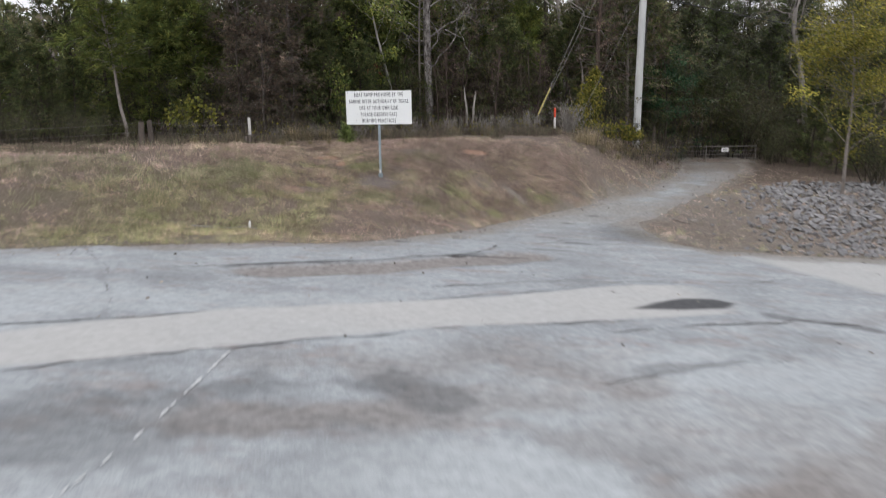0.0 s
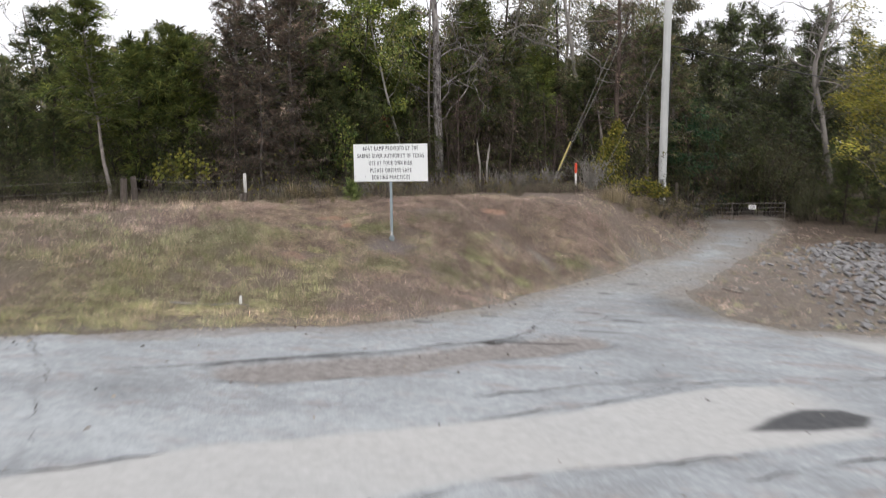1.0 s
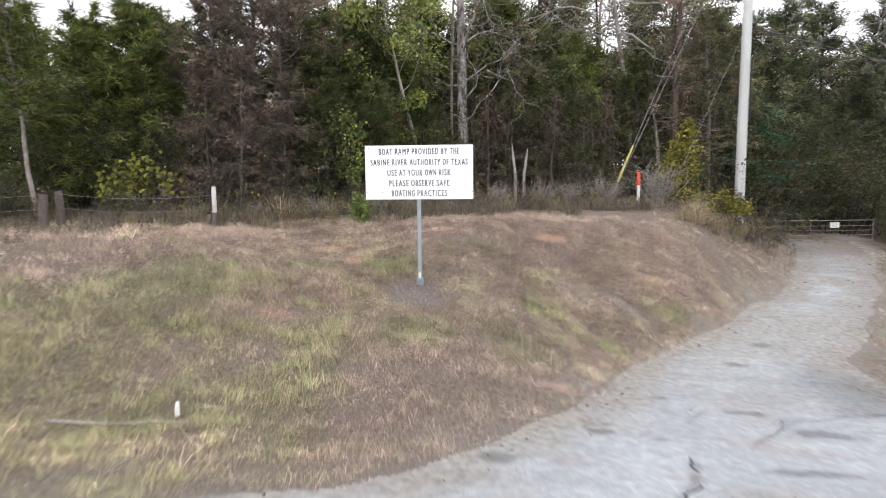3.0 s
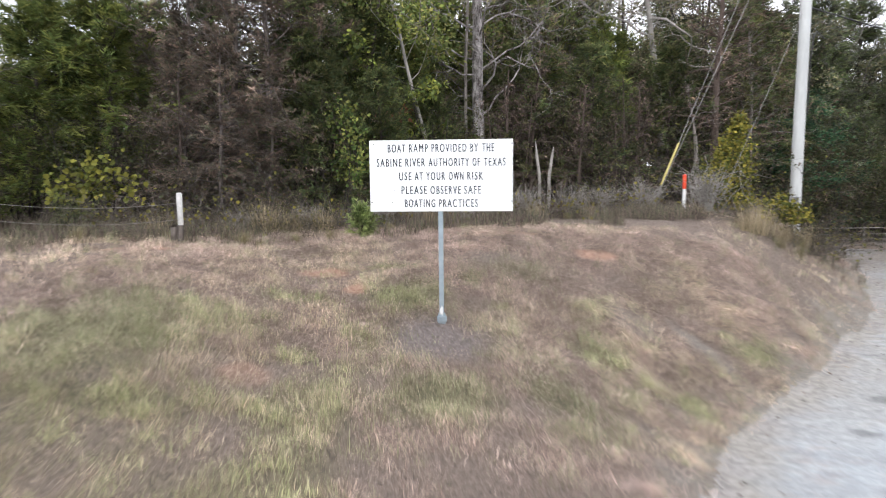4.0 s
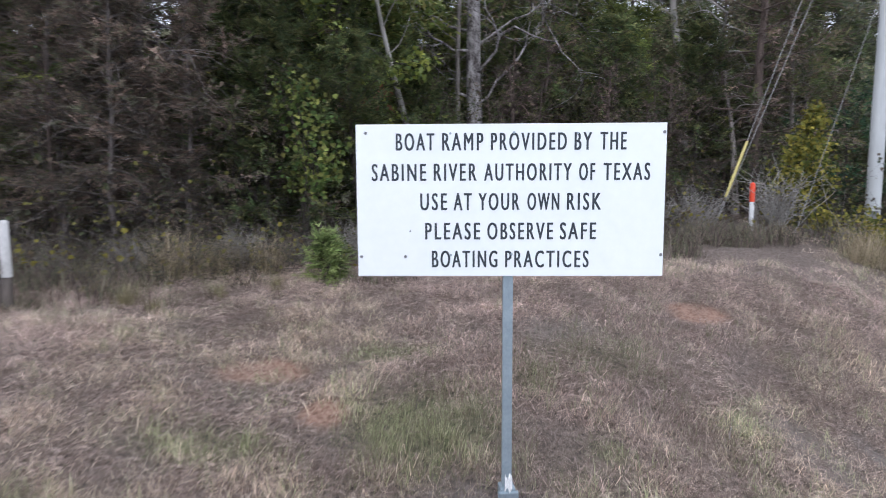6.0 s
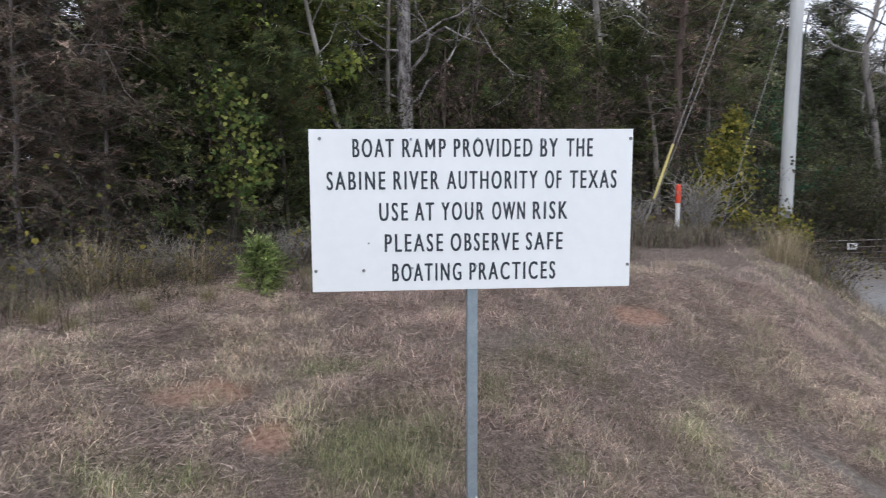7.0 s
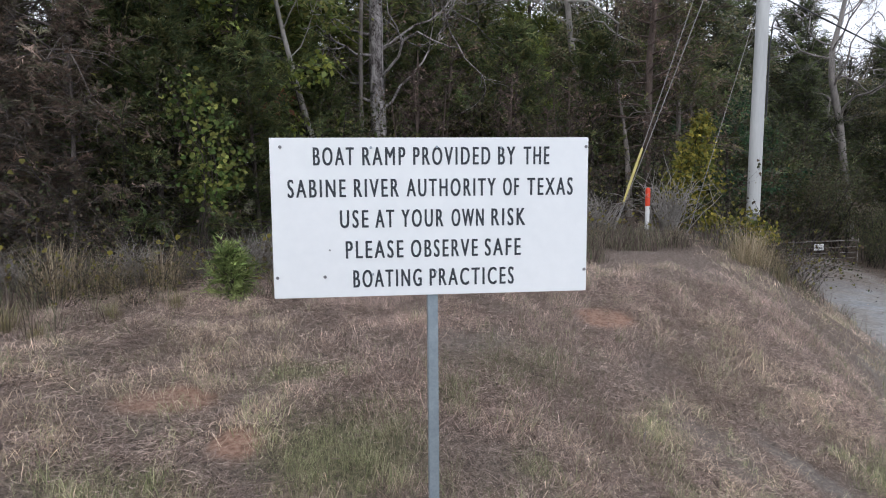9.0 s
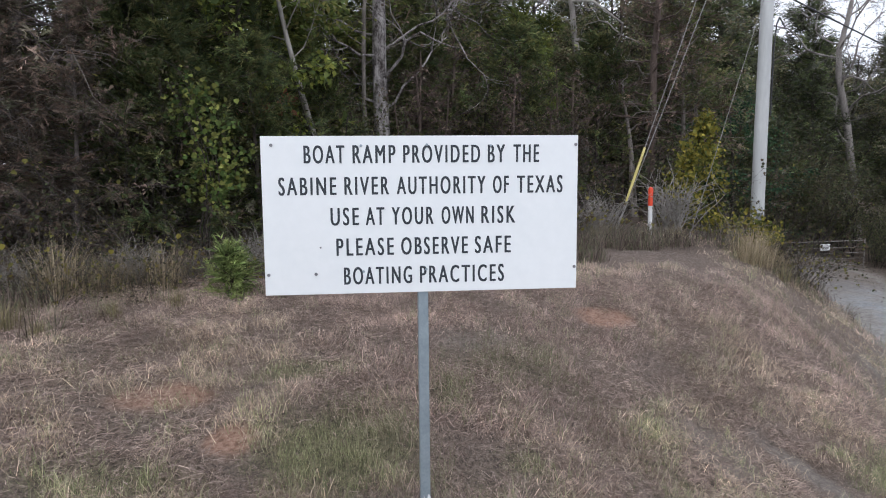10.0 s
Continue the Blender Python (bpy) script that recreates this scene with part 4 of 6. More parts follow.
def limbs_of(r, tb, start, way, length, radius, level, ends, wobble=0.16, lift=0.05, kids=(3, 5), sides=6, keep=0.62):
    """A limb and the limbs that fork from it; its last twigs go into ends."""
    n = 7 if level > 1 else 5
    pts = wander(r, start, way, length, n, wobble, lift)
    tb.add(pts, np.linspace(radius, max(radius * 0.35, 0.0022), len(pts)), sides if radius > 0.02 else 4)
    ends.append(pts)
    if level <= 0:
        return
    for _ in range(r.randint(kids[0], kids[1] + 1)):
        k = r.randint(2, len(pts))
        d = unit(pts[k] - pts[k - 1])
        away = unit(d * 0.75 + r.normal(0, 0.62, 3))
        limbs_of(r, tb, pts[k], away, length * keep * r.uniform(0.65, 1.1), max(radius * 0.5 * (1.2 - k / len(pts) * 0.5), 0.0025), level - 1, ends, wobble * 1.1, lift, kids, sides, keep)


def hardwood(at, height, radius, palette, label, seed, leaves=5000, bark=None, lean=(0, 0), bare_to=0.35, spread=0.42, size=0.085, levels=2, boughs=9, clump=0.22, wob=0.03, name="tree", group="trees of the wood", stem_pts=None, kids=(3, 5), gnarl=0.16, rise=0.05, flat=1.0, bough=0.33):
    """A broad-leaved tree: stem, forking boughs, leaves in clumps along the twigs."""
    r = np.random.RandomState(seed)
    ob = thing(name, at, label, "tree", group)
    tb, ends = Tubes(), []
    stem = wander(r, (0, 0, -0.15), (lean[0], lean[1], 1), height * 0.9, 14, wob, 0.02) if stem_pts is None else np.array(stem_pts, float)
    tb.add(stem, radius * np.linspace(1, 0.16, len(stem)) ** 0.9 + 0.004, 8)
    for i in range(boughs):
        f = bare_to + (0.99 - bare_to) * (i + r.rand()) / boughs
        k = f * (len(stem) - 1)
        b = stem[int(k)] + (stem[min(int(k) + 1, len(stem) - 1)] - stem[int(k)]) * (k - int(k))
        a = i * 2.4 + r.rand()
        d = np.array([math.cos(a), math.sin(a), r.uniform(0.25, 1.0) * flat])
        limbs_of(r, tb, b, d, height * spread * (1.15 - 0.6 * f) * r.uniform(0.7, 1.1), radius * bough * (1.1 - 0.6 * f), levels, ends, wobble=gnarl, lift=rise, kids=kids)
    part("trunk", tb.mesh("trunk"), bark or BARK_GREY, ob)
    if leaves:
        tips = [e for e in ends if len(e) == 6] or ends
        per = max(1, leaves // len(tips))
        pos, way, lit = [], [], []
        full = per
        for e in tips:
            per = int(full * min(3.5, 0.15 + r.exponential(0.85)))
            t = r.uniform(0.35, 1.0, per) * (len(e) - 1)
            lit.append(np.full(per, math.exp(r.normal(0, 0.35))))
            j = np.clip(t.astype(int), 0, len(e) - 2)
            q = e[j] + (e[j + 1] - e[j]) * (t - j)[:, None]
            pos.append(q + r.normal(0, clump * 0.8, (per, 3)) * np.array([1, 1, 0.42]))
            way.append(r.normal(0, 0.6, (per, 3)) * np.array([1, 1, 0.6]) + np.array([0, 0, -0.3]) + 0.5 * unit(e[-1] - e[0]))
        pos, way = np.concatenate(pos), np.concatenate(way)
        n = len(pos)
        part("crown", leaf_mesh("crown", pos, way, r.uniform(0.7, 1.3, n) * size, r.uniform(0.45, 0.8, n) * size, shades(r, n, palette) * np.concatenate(lit)[:, None], r), LEAF, ob)
    return ob


def bush(at, height, spread, palette, label, seed, leaves=2600, stems=12, bark=None, size=0.06, name="bush", group="undergrowth", lean=0.55, clump=0.12, category="bush"):
    """Many stems from one root, with leaves along them."""
    r = np.random.RandomState(seed)
    ob = thing(name, at, label, category, group)
    tb, ends = Tubes(), []
    for i in range(stems):
        a = r.rand() * 2 * math.pi
        d = np.array([math.cos(a) * lean * r.rand(), math.sin(a) * lean * r.rand(), 1])
        limbs_of(r, tb, (r.normal(0, spread * 0.22), r.normal(0, spread * 0.22), -0.08), d, height * r.uniform(0.6, 1.0), 0.005 + 0.006 * height, 1, ends, 0.13, 0.02, (3, 5), 4, 0.5)
    part("stem", tb.mesh("stem"), bark or TWIG_SHADE, ob)
    if leaves:
        per = max(1, leaves // len(ends))
        pos, way = [], []
        for e in ends:
            t = r.uniform(0.15, 1.0, per) * (len(e) - 1)
            j = np.clip(t.astype(int), 0, len(e) - 2)
            q = e[j] + (e[j + 1] - e[j]) * (t - j)[:, None]
            pos.append(q + r.normal(0, clump, (per, 3)))
            way.append(r.normal(0, 0.7, (per, 3)))
        pos, way = np.concatenate(pos), np.concatenate(way)
        n = len(pos)
        part("foliage", leaf_mesh("foliage", pos, way, r.uniform(0.7, 1.3, n) * size, r.uniform(0.5, 0.85, n) * size, shades(r, n, palette), r), LEAF, ob)
    return ob


def again(ob, x, y, scale=1.0, turn=0.0, sink=0.0, tall=1.0):
    return copy_thing(ob, pose(x, y, gz(x, y) - sink, 0, 0, turn) @ Matrix.Diagonal((scale, scale, scale * tall, 1)))


def on(x, y, sink=0.0):
    return (x, y, gz(x, y) - sink)


# front of the wood
cedar_a = cedar(on(-8.3, 17.6), 3.8, 1.6, CEDAR_LIT, "leafy dark green cedar with fine sprays", 11, 3300)
cedar_b = cedar(on(-4.4, 18.1), 5.8, 1.9, RUSSET, "brownish grey cedar, half dead and twiggy", 12, 5600, BARK_DEAD, twigs=9, dead=0.12, size=0.7)
cedar_c = cedar(on(-3.6, 18.9), 5.6, 1.8, CEDAR + RUSSET[:2], "dull green cedar with grey dead twigs", 13, 3300, BARK_GREY, twigs=5, dead=0.1)
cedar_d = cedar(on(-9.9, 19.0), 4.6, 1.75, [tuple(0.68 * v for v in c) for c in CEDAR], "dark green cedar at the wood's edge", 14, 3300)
again(cedar_b, -3.75, 17.5, 0.86, 100)
again(cedar_b, -5.1, 18.5, 0.9, 220)
again(cedar_c, -6.2, 18.8, 0.72, 60)
again(cedar_a, -7.2, 17.3, 0.95, 210)
again(cedar_a, -6.1, 17.7, 1.0, 40)
again(cedar_a, -12.2, 18.5, 0.95, 150)
again(cedar_a, -2.5, 20.0, 1.1, 200)
again(cedar_c, -14.4, 20.6, 0.7, 250)
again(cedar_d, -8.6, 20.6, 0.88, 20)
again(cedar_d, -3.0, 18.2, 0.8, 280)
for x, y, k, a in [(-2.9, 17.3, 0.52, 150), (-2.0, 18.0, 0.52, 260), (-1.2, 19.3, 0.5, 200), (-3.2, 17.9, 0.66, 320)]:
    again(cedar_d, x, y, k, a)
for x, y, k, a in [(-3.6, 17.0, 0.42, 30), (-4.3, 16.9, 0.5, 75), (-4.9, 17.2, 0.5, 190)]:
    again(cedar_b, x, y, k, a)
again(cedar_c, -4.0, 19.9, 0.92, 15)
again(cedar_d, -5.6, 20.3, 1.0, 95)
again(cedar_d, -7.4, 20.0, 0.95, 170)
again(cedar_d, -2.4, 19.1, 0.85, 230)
again(cedar_c, -0.2, 21.9, 0.85, 300)
again(cedar_c, 1.2, 22.4, 0.8, 40)
again(cedar_a, 2.7, 23.0, 1.05, 80)
again(cedar_d, 4.0, 22.5, 0.76, 120)
again(cedar_c, 6.1, 23.0, 0.9, 160)
again(cedar_d, 2.0, 21.2, 0.72, 333)
again(cedar_d, 0.3, 21.0, 0.7, 111)
again(cedar_a, 0.6, 23.8, 1.5, 210)
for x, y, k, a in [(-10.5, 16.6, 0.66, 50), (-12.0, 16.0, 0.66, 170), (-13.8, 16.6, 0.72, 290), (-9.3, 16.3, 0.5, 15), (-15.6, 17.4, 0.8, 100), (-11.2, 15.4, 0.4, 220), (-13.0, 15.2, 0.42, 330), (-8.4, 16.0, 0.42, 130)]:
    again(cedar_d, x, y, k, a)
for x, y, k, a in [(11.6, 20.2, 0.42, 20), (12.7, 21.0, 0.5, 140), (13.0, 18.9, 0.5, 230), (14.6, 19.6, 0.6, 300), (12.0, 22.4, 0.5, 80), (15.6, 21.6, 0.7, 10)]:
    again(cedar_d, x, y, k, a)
again(cedar_c, 2.2, 24.6, 1.0, 20)
again(cedar_d, 4.9, 24.8, 0.95, 320)
again(cedar_c, 7.6, 24.6, 0.95, 70)
again(cedar_a, -1.4, 22.4, 1.35, 250)
cedar(on(-6.85, 15.2), 4.0, 1.2, CEDAR_LIT, "leaning cedar with a bare crooked trunk", 15, 1700, BARK_GREY, low=0.5, name="leaning_cedar", girth=0.82,
      stem_pts=[(0.0, 0, -0.1), (-0.08, 0.1, 0.35), (-0.2, 0.2, 0.75), (-0.28, 0.3, 1.15), (-0.34, 0.4, 1.5), (-0.4, 0.4, 2.1), (-0.48, 0.4, 2.7), (-0.5, 0.4, 3.3), (-0.5, 0.4, 3.9)])

# trees that stand out
hardwood(on(-0.34, 20.35), 9.5, 0.128, RUSSET, "tall grey trunk, nearly bare, with broken dead limbs", 21, 300, BARK_BIG, (0.005, 0), 0.2, 0.18, 0.06, 2, 34, 0.1, 0.024, "bare_tree", kids=(3, 5), gnarl=0.3, rise=0.03, flat=0.7, bough=0.19)
hardwood(on(-0.6, 20.5), 8.0, 0.036, RUSSET, "thin grey trunk beside the tall bare tree", 22, 200, BARK_GREY, (-0.01, 0), 0.3, 0.16, 0.06, 1, 9, 0.1, 0.02, "bare_tree")
slim = hardwood(on(-1.33, 19.1), 6.2, 0.04, LIME[2:] + OAK, "slim pale young tree with light green leaves", 23, 4200, BARK_PALE, (0, 0), 0.42, 0.28, 0.085, 1, 13, 0.2, 0.03, "young_tree",
                stem_pts=[(0, 0, -0.1), (0.02, 0, 0.7), (-0.06, 0, 1.3), (-0.22, 0, 1.9), (-0.36, 0, 2.5), (-0.46, 0, 3.0), (-0.6, 0, 3.6), (-0.72, 0, 4.3), (-0.8, 0, 5.2)])
hardwood(on(-2.4, 18.9), 5.6, 0.045, LIME + OAK[:2], "light green broad-leaved tree among the cedars", 24, 4200, BARK_DARK, (0, 0), 0.36, 0.22, 0.085, 2, 12, 0.15, 0.03, "tree", kids=(2, 4), rise=0.0, flat=0.5)
rd = np.random.RandomState(70)
part("dead_leaves", leaf_mesh("dead_leaves", rd.normal(0, 1, (70, 3)) * np.array([0.14, 0.1, 0.07]) + np.array([-0.56, -0.3, 1.64]), rd.normal(0, 1, (70, 3)) + np.array([0, 0, -0.8]), rd.uniform(0.07, 0.13, 70), rd.uniform(0.04, 0.07, 70), shades(rd, 70, [(0.30, 0.13, 0.075), (0.20, 0.09, 0.055), (0.36, 0.18, 0.105)]), rd), LEAF, slim, "rust-red withered leaves")
hardwood(on(13.9, 27.2), 9.8, 0.125, GREYLEAF, "bare grey forked tree beside the gate", 31, 0, BARK_OLD, (0, 0), 0.22, 0.36, 0.06, 3, 17, 0.2, 0.035, "bare_tree", kids=(3, 4), gnarl=0.3, rise=0.04, flat=0.7,
         stem_pts=[(0.5, 0, -0.2), (0.35, 0, 1.0), (0.12, 0, 2.2), (-0.1, 0, 3.4), (-0.45, 0, 4.6), (-0.4, 0.1, 5.4), (-0.1, 0.2, 6.2), (0.1, 0.2, 7.2), (0.0, 0.2, 8.4), (0.25, 0.2, 9.4)])
hardwood(on(9.32, 15.86), 4.8, 0.042, GOLD, "yellow-green young tree behind the rocks", 32, 17000, BARK_GREY, (0.02, 0), 0.24, 0.42, 0.056, 2, 15, 0.19, 0.03, "young_tree")
hardwood(on(4.5, 21.9), 2.6, 0.075, GREYLEAF, "short broken trunk with twisted grey limbs", 37, 0, BARK_GREY, (0.0, 0), 0.72, 0.42, 0.06, 2, 5, 0.1, 0.03, "snag", kids=(2, 4), gnarl=0.4, rise=0.02, flat=0.5)
crooked = hardwood(on(4.2, 23.4), 8.0, 0.1, GREYLEAF, "grey crooked tree with long bare limbs", 33, 600, BARK_PALE, (-0.02, 0.0), 0.5, 0.4, 0.06, 3, 12, 0.14, 0.05, "bare_tree", kids=(3, 4), gnarl=0.36, rise=-0.02, flat=0.4, bough=0.4)
again(crooked, 1.6, 24.9, 0.95, 140)
cedar(on(4.85, 22.0), 7.6, 1.15, RUSSET[:3], "dead brown conifer with thin drooping twigs", 34, 900, BARK_RED, low=0.16, twigs=14, name="dead_tree", dead=0.55)
for k, (x, y, h) in enumerate([(0.18, 20.1, 3.0), (1.6, 21.3, 3.3), (4.45, 22.3, 4.0), (-4.9, 17.0, 2.4), (2.6, 21.0, 3.0), (0.55, 20.6, 2.4), (-0.1, 20.2, 2.2)]):
    hardwood(on(x, y), h, 0.026, RUSSET, "thin bare sapling with reddish twigs", 41 + k, 160, BARK_RED, (0.02, 0), 0.15, 0.28, 0.06, 2, 10, 0.1, 0.02, "sapling")

dry_sapling = cedar(on(1.55, 20.3), 2.5, 0.75, RUSSET[:3], "dry reddish sapling with fine drooping twigs", 38, 70, BARK_RED, low=0.2, twigs=12, name="dead_sapling", dead=0.8, size=0.6)
for x, y, k, a in [(0.15, 20.0, 1.0, 80), (2.4, 20.6, 0.8, 200), (0.7, 20.9, 1.2, 310), (2.9, 21.2, 1.1, 20), (-0.9, 19.9, 0.9, 140)]:
    again(dry_sapling, x, y, k, a)
hardwood(on(7.5, 23.3), 3.5, 0.05, [(0.045, 0.095, 0.047), (0.065, 0.12, 0.058), (0.035, 0.075, 0.042)], "bluish green leafy shrub tree beside the gate", 36, 5200, BARK_DARK, (0, 0), 0.05, 0.36, 0.075, 2, 11, 0.18, 0.03, "shrub_tree", kids=(2, 4))

# middle and back of the wood
oak_a = hardwood(on(-3.0, 21.4), 5.2, 0.08, OAK, "broad-leaved tree with green leaves", 51, 7500, BARK_DARK, (0, 0), 0.14, 0.40, 0.10, kids=(2, 4))
oak_b = hardwood(on(1.6, 24.2), 6.8, 0.09, DARK_OAK[1:3] + BROWNED, "dark green broad-leaved tree in the wood", 52, 10000, BARK_DARK, (0, 0), 0.12, 0.40, 0.085, kids=(2, 4))
oak_c = hardwood(on(8.2, 28.6), 8.2, 0.11, DARK_OAK[2:] + BROWNED + GREYLEAF[1:], "dense dark tree behind the gate", 53, 17000, BARK_DARK, (0, 0), 0.08, 0.42, 0.08, kids=(2, 4))
back_a = hardwood(on(-8, 29), 9.5, 0.13, DARK_OAK + BROWNED + GREYLEAF[:1], "tall thin-leaved tree at the back of the wood", 54, 8500, BARK_DARK, (0, 0), 0.2, 0.36, 0.125, 1, 18, 0.36)
back_a.matrix_basis = pose(-8, 29, gz(-8, 29)) @ Matrix.Scale(0.62, 4)
back_b = cedar(on(4, 30), 10.5, 2.4, CEDAR, "tall dark pine at the back of the wood", 55, 1500, None, (0, 0), 0.15, 2.4, 0, "pine_tree")
back_b.matrix_basis = pose(4, 30, gz(4, 30)) @ Matrix.Scale(0.7, 4)
bare_back = hardwood(on(-16.0, 30.0), 8.0, 0.10, GREYLEAF + BROWNED, "bare twiggy tree against the sky", 57, 900, BARK_GREY, (0, 0), 0.3, 0.40, 0.08, 2, 9, 0.2, 0.04, kids=(3, 4))
R2 = random.Random(5)
cedar_e = cedar(on(9.3, 26.6), 5.6, 2.0, GREYLEAF[1:] + DARK_OAK[:2] + CEDAR[:1], "dull grey-green cedar behind the gate", 16, 3000, BARK_DARK, size=1.15)
for x, y, k in [(8.0, 25.4, 0.62), (10.6, 25.6, 0.6), (11.2, 28.2, 1.0), (12.9, 27.6, 0.9), (14.6, 29.0, 1.1), (8.4, 28.4, 1.1), (9.8, 30.0, 1.25), (16.5, 28.0, 1.1), (11.6, 30.2, 1.4), (13.6, 30.6, 1.45), (16.0, 31.5, 1.45), (18.5, 30.0, 1.3), (21.0, 31.0, 1.3), (7.0, 26.6, 0.95), (6.0, 28.0, 1.2)]:
    again(cedar_e, x, y, k, R2.uniform(0, 360))
again(cedar_d, 7.9, 24.6, 0.62, 60)
again(cedar_d, 9.2, 25.0, 0.6, 160)
again(cedar_d, 10.3, 24.8, 0.5, 260)
for x, y, s in [(-4.6, 27.5, 0.92), (-2.2, 28.5, 1.05), (1.6, 28.5, 1.15), (8.0, 32, 1.1), (17.5, 32, 0.95), (-9.5, 30.0, 0.8), (22, 33, 0.95), (5.0, 30, 1.15)]:
    again(bare_back, x, y, s, R2.uniform(0, 360))
again(bare_back, -10.6, 23.6, 0.75, 25)
for kind, x, y, s in [(oak_a, -0.6, 23.4, 0.92), (oak_b, 3.9, 25.2, 0.98), (oak_a, -5.6, 22.2, 0.75), (oak_b, -8.4, 23.2, 0.62), (oak_a, -11.4, 22.6, 0.68),
                      (oak_b, -2.2, 23.6, 0.72), (oak_c, 13.2, 31.5, 1.0), (oak_b, 5.9, 26.0, 1.0), (oak_c, 16.2, 29.5, 0.78), (oak_c, 17.6, 26.5, 0.75),
                      (oak_b, 14.2, 22.6, 0.62), (oak_a, 16.2, 20.2, 0.68), (oak_c, 20.5, 28.5, 0.75), (oak_b, -14.5, 23.5, 0.62), (oak_a, 2.9, 27.2, 1.0), (cedar_d, 0.9, 25.4, 1.3), (cedar_c, 7.2, 25.6, 1.0),
                      (cedar_d, -6.8, 21.2, 0.9), (oak_c, 20.0, 22.0, 0.6), (oak_a, -4.4, 24.0, 0.85), (oak_a, -1.3, 24.5, 0.9), (oak_c, 15.0, 31.0, 0.78)]:
    again(kind, x, y, s, R2.uniform(0, 360))


def skyline(x, y):
    """How tall the wood stands, by the way from the road: low at one end, tall in the middle and past the gate."""
    a = math.degrees(math.atan2(x, y))
    rise = 8.0 + 3.0 * float(sstep(-16, -8, a)) - 1.3 * float(sstep(16, 24, a))
    return math.hypot(x, y) * math.tan(radians(rise)) + 0.6


for row, (n, x0, gap, y0) in enumerate([(15, -27, 3.7, 30), (17, -38, 4.8, 40), (16, -50, 6.6, 52)]):
    for i in range(n):
        x, y = x0 + i * gap + R2.uniform(-1, 1), y0 + R2.uniform(-2.5, 3.5)
        kind, tall = (back_b, 10.5) if (i + row) % 2 == 0 else (back_a, 9.5)
        s = skyline(x, y) / tall * R2.uniform(0.8, 1.06)
        copy_thing(kind, pose(x, y, gz(x, y), 0, 0, R2.uniform(0, 360)) @ Matrix.Scale(s, 4) @ Matrix.Scale(1 / kind.scale[0], 4))
for x, y, s in [(-16.5, 20, 0.6), (-18, 24, 0.65), (-21, 21, 0.65), (-24, 26, 0.7), (24, 31, 0.72), (26, 25, 0.65), (23.5, 23, 0.6), (29, 29, 0.75), (-30, 28, 0.75)]:
    copy_thing(back_a, pose(x, y, gz(x, y), 0, 0, R2.uniform(0, 360)) @ Matrix.Scale(s / back_a.scale[0], 4))

# woods in the distance
rf = np.random.RandomState(77)
nf = 36000
fx, fy = rf.uniform(-75, 85, nf), rf.uniform(50, 66, nf)
top = 5.6 + 3.2 * N1.fbm(fx, fy, 7.0, 3) + 0.02 * np.abs(fx)
fz = 0.2 + rf.rand(nf) ** 0.8 * top + ground_z(fx, fy)
far = leaf_mesh("far_wood", np.c_[fx, fy, fz], rf.normal(0, 1, (nf, 3)), rf.uniform(0.5, 1.1, nf), rf.uniform(0.35, 0.7, nf), shades(rf, nf, DARK_OAK + BROWNED), rf)
tagged(part("far_wood", far, LEAF), "dense dark woods in the distance", "woods", kind="stuff")

# undergrowth
def bramble(at, height, spread, palette, label, seed, canes=26, leaves=170, size=0.045, name="bramble", bark=None):
    """Thin arching canes from one root, tangled, with a few leaves left on them."""
    r = np.random.RandomState(seed)
    ob = thing(name, at, label, "bush", "undergrowth")
    tb, ends = Tubes(), []
    for i in range(canes):
        a = r.rand() * 2 * math.pi
        out = np.array([math.cos(a), math.sin(a), 0])
        line = wander(r, out * spread * 0.35 * r.rand() + np.array([0, 0, -0.05]), out * r.uniform(0.1, 0.9) + np.array([0, 0, 1.0]), height * r.uniform(0.6, 1.5), 8, 0.13, -0.13)
        line[:, 2] = np.maximum(line[:, 2], -0.05)
        tb.add(line, np.linspace(0.0042, 0.0016, 9), 4)
        ends.append(line)
        for m in range(4):
            o = r.randint(3, 9)
            twig = wander(r, line[o], unit(line[o] - line[o - 1]) + r.normal(0, 0.7, 3), height * r.uniform(0.12, 0.3), 3, 0.2, -0.05)
            tb.add(twig, np.linspace(0.0024, 0.0012, 4), 4)
            ends.append(twig)
    part("stem", tb.mesh("stem"), bark or CANE, ob)
    if leaves:
        at_end = [e[r.randint(1, len(e))] for e in (ends[k] for k in r.randint(0, len(ends), leaves))]
        pos = np.array(at_end) + r.normal(0, 0.02, (leaves, 3))
        pos[:, 2] = np.maximum(pos[:, 2], 0.02)
        part("foliage", round_leaves("foliage", pos, r.uniform(0.5, 1.2, leaves) * size, shades(r, leaves, palette), r), LEAF, ob)
    return ob


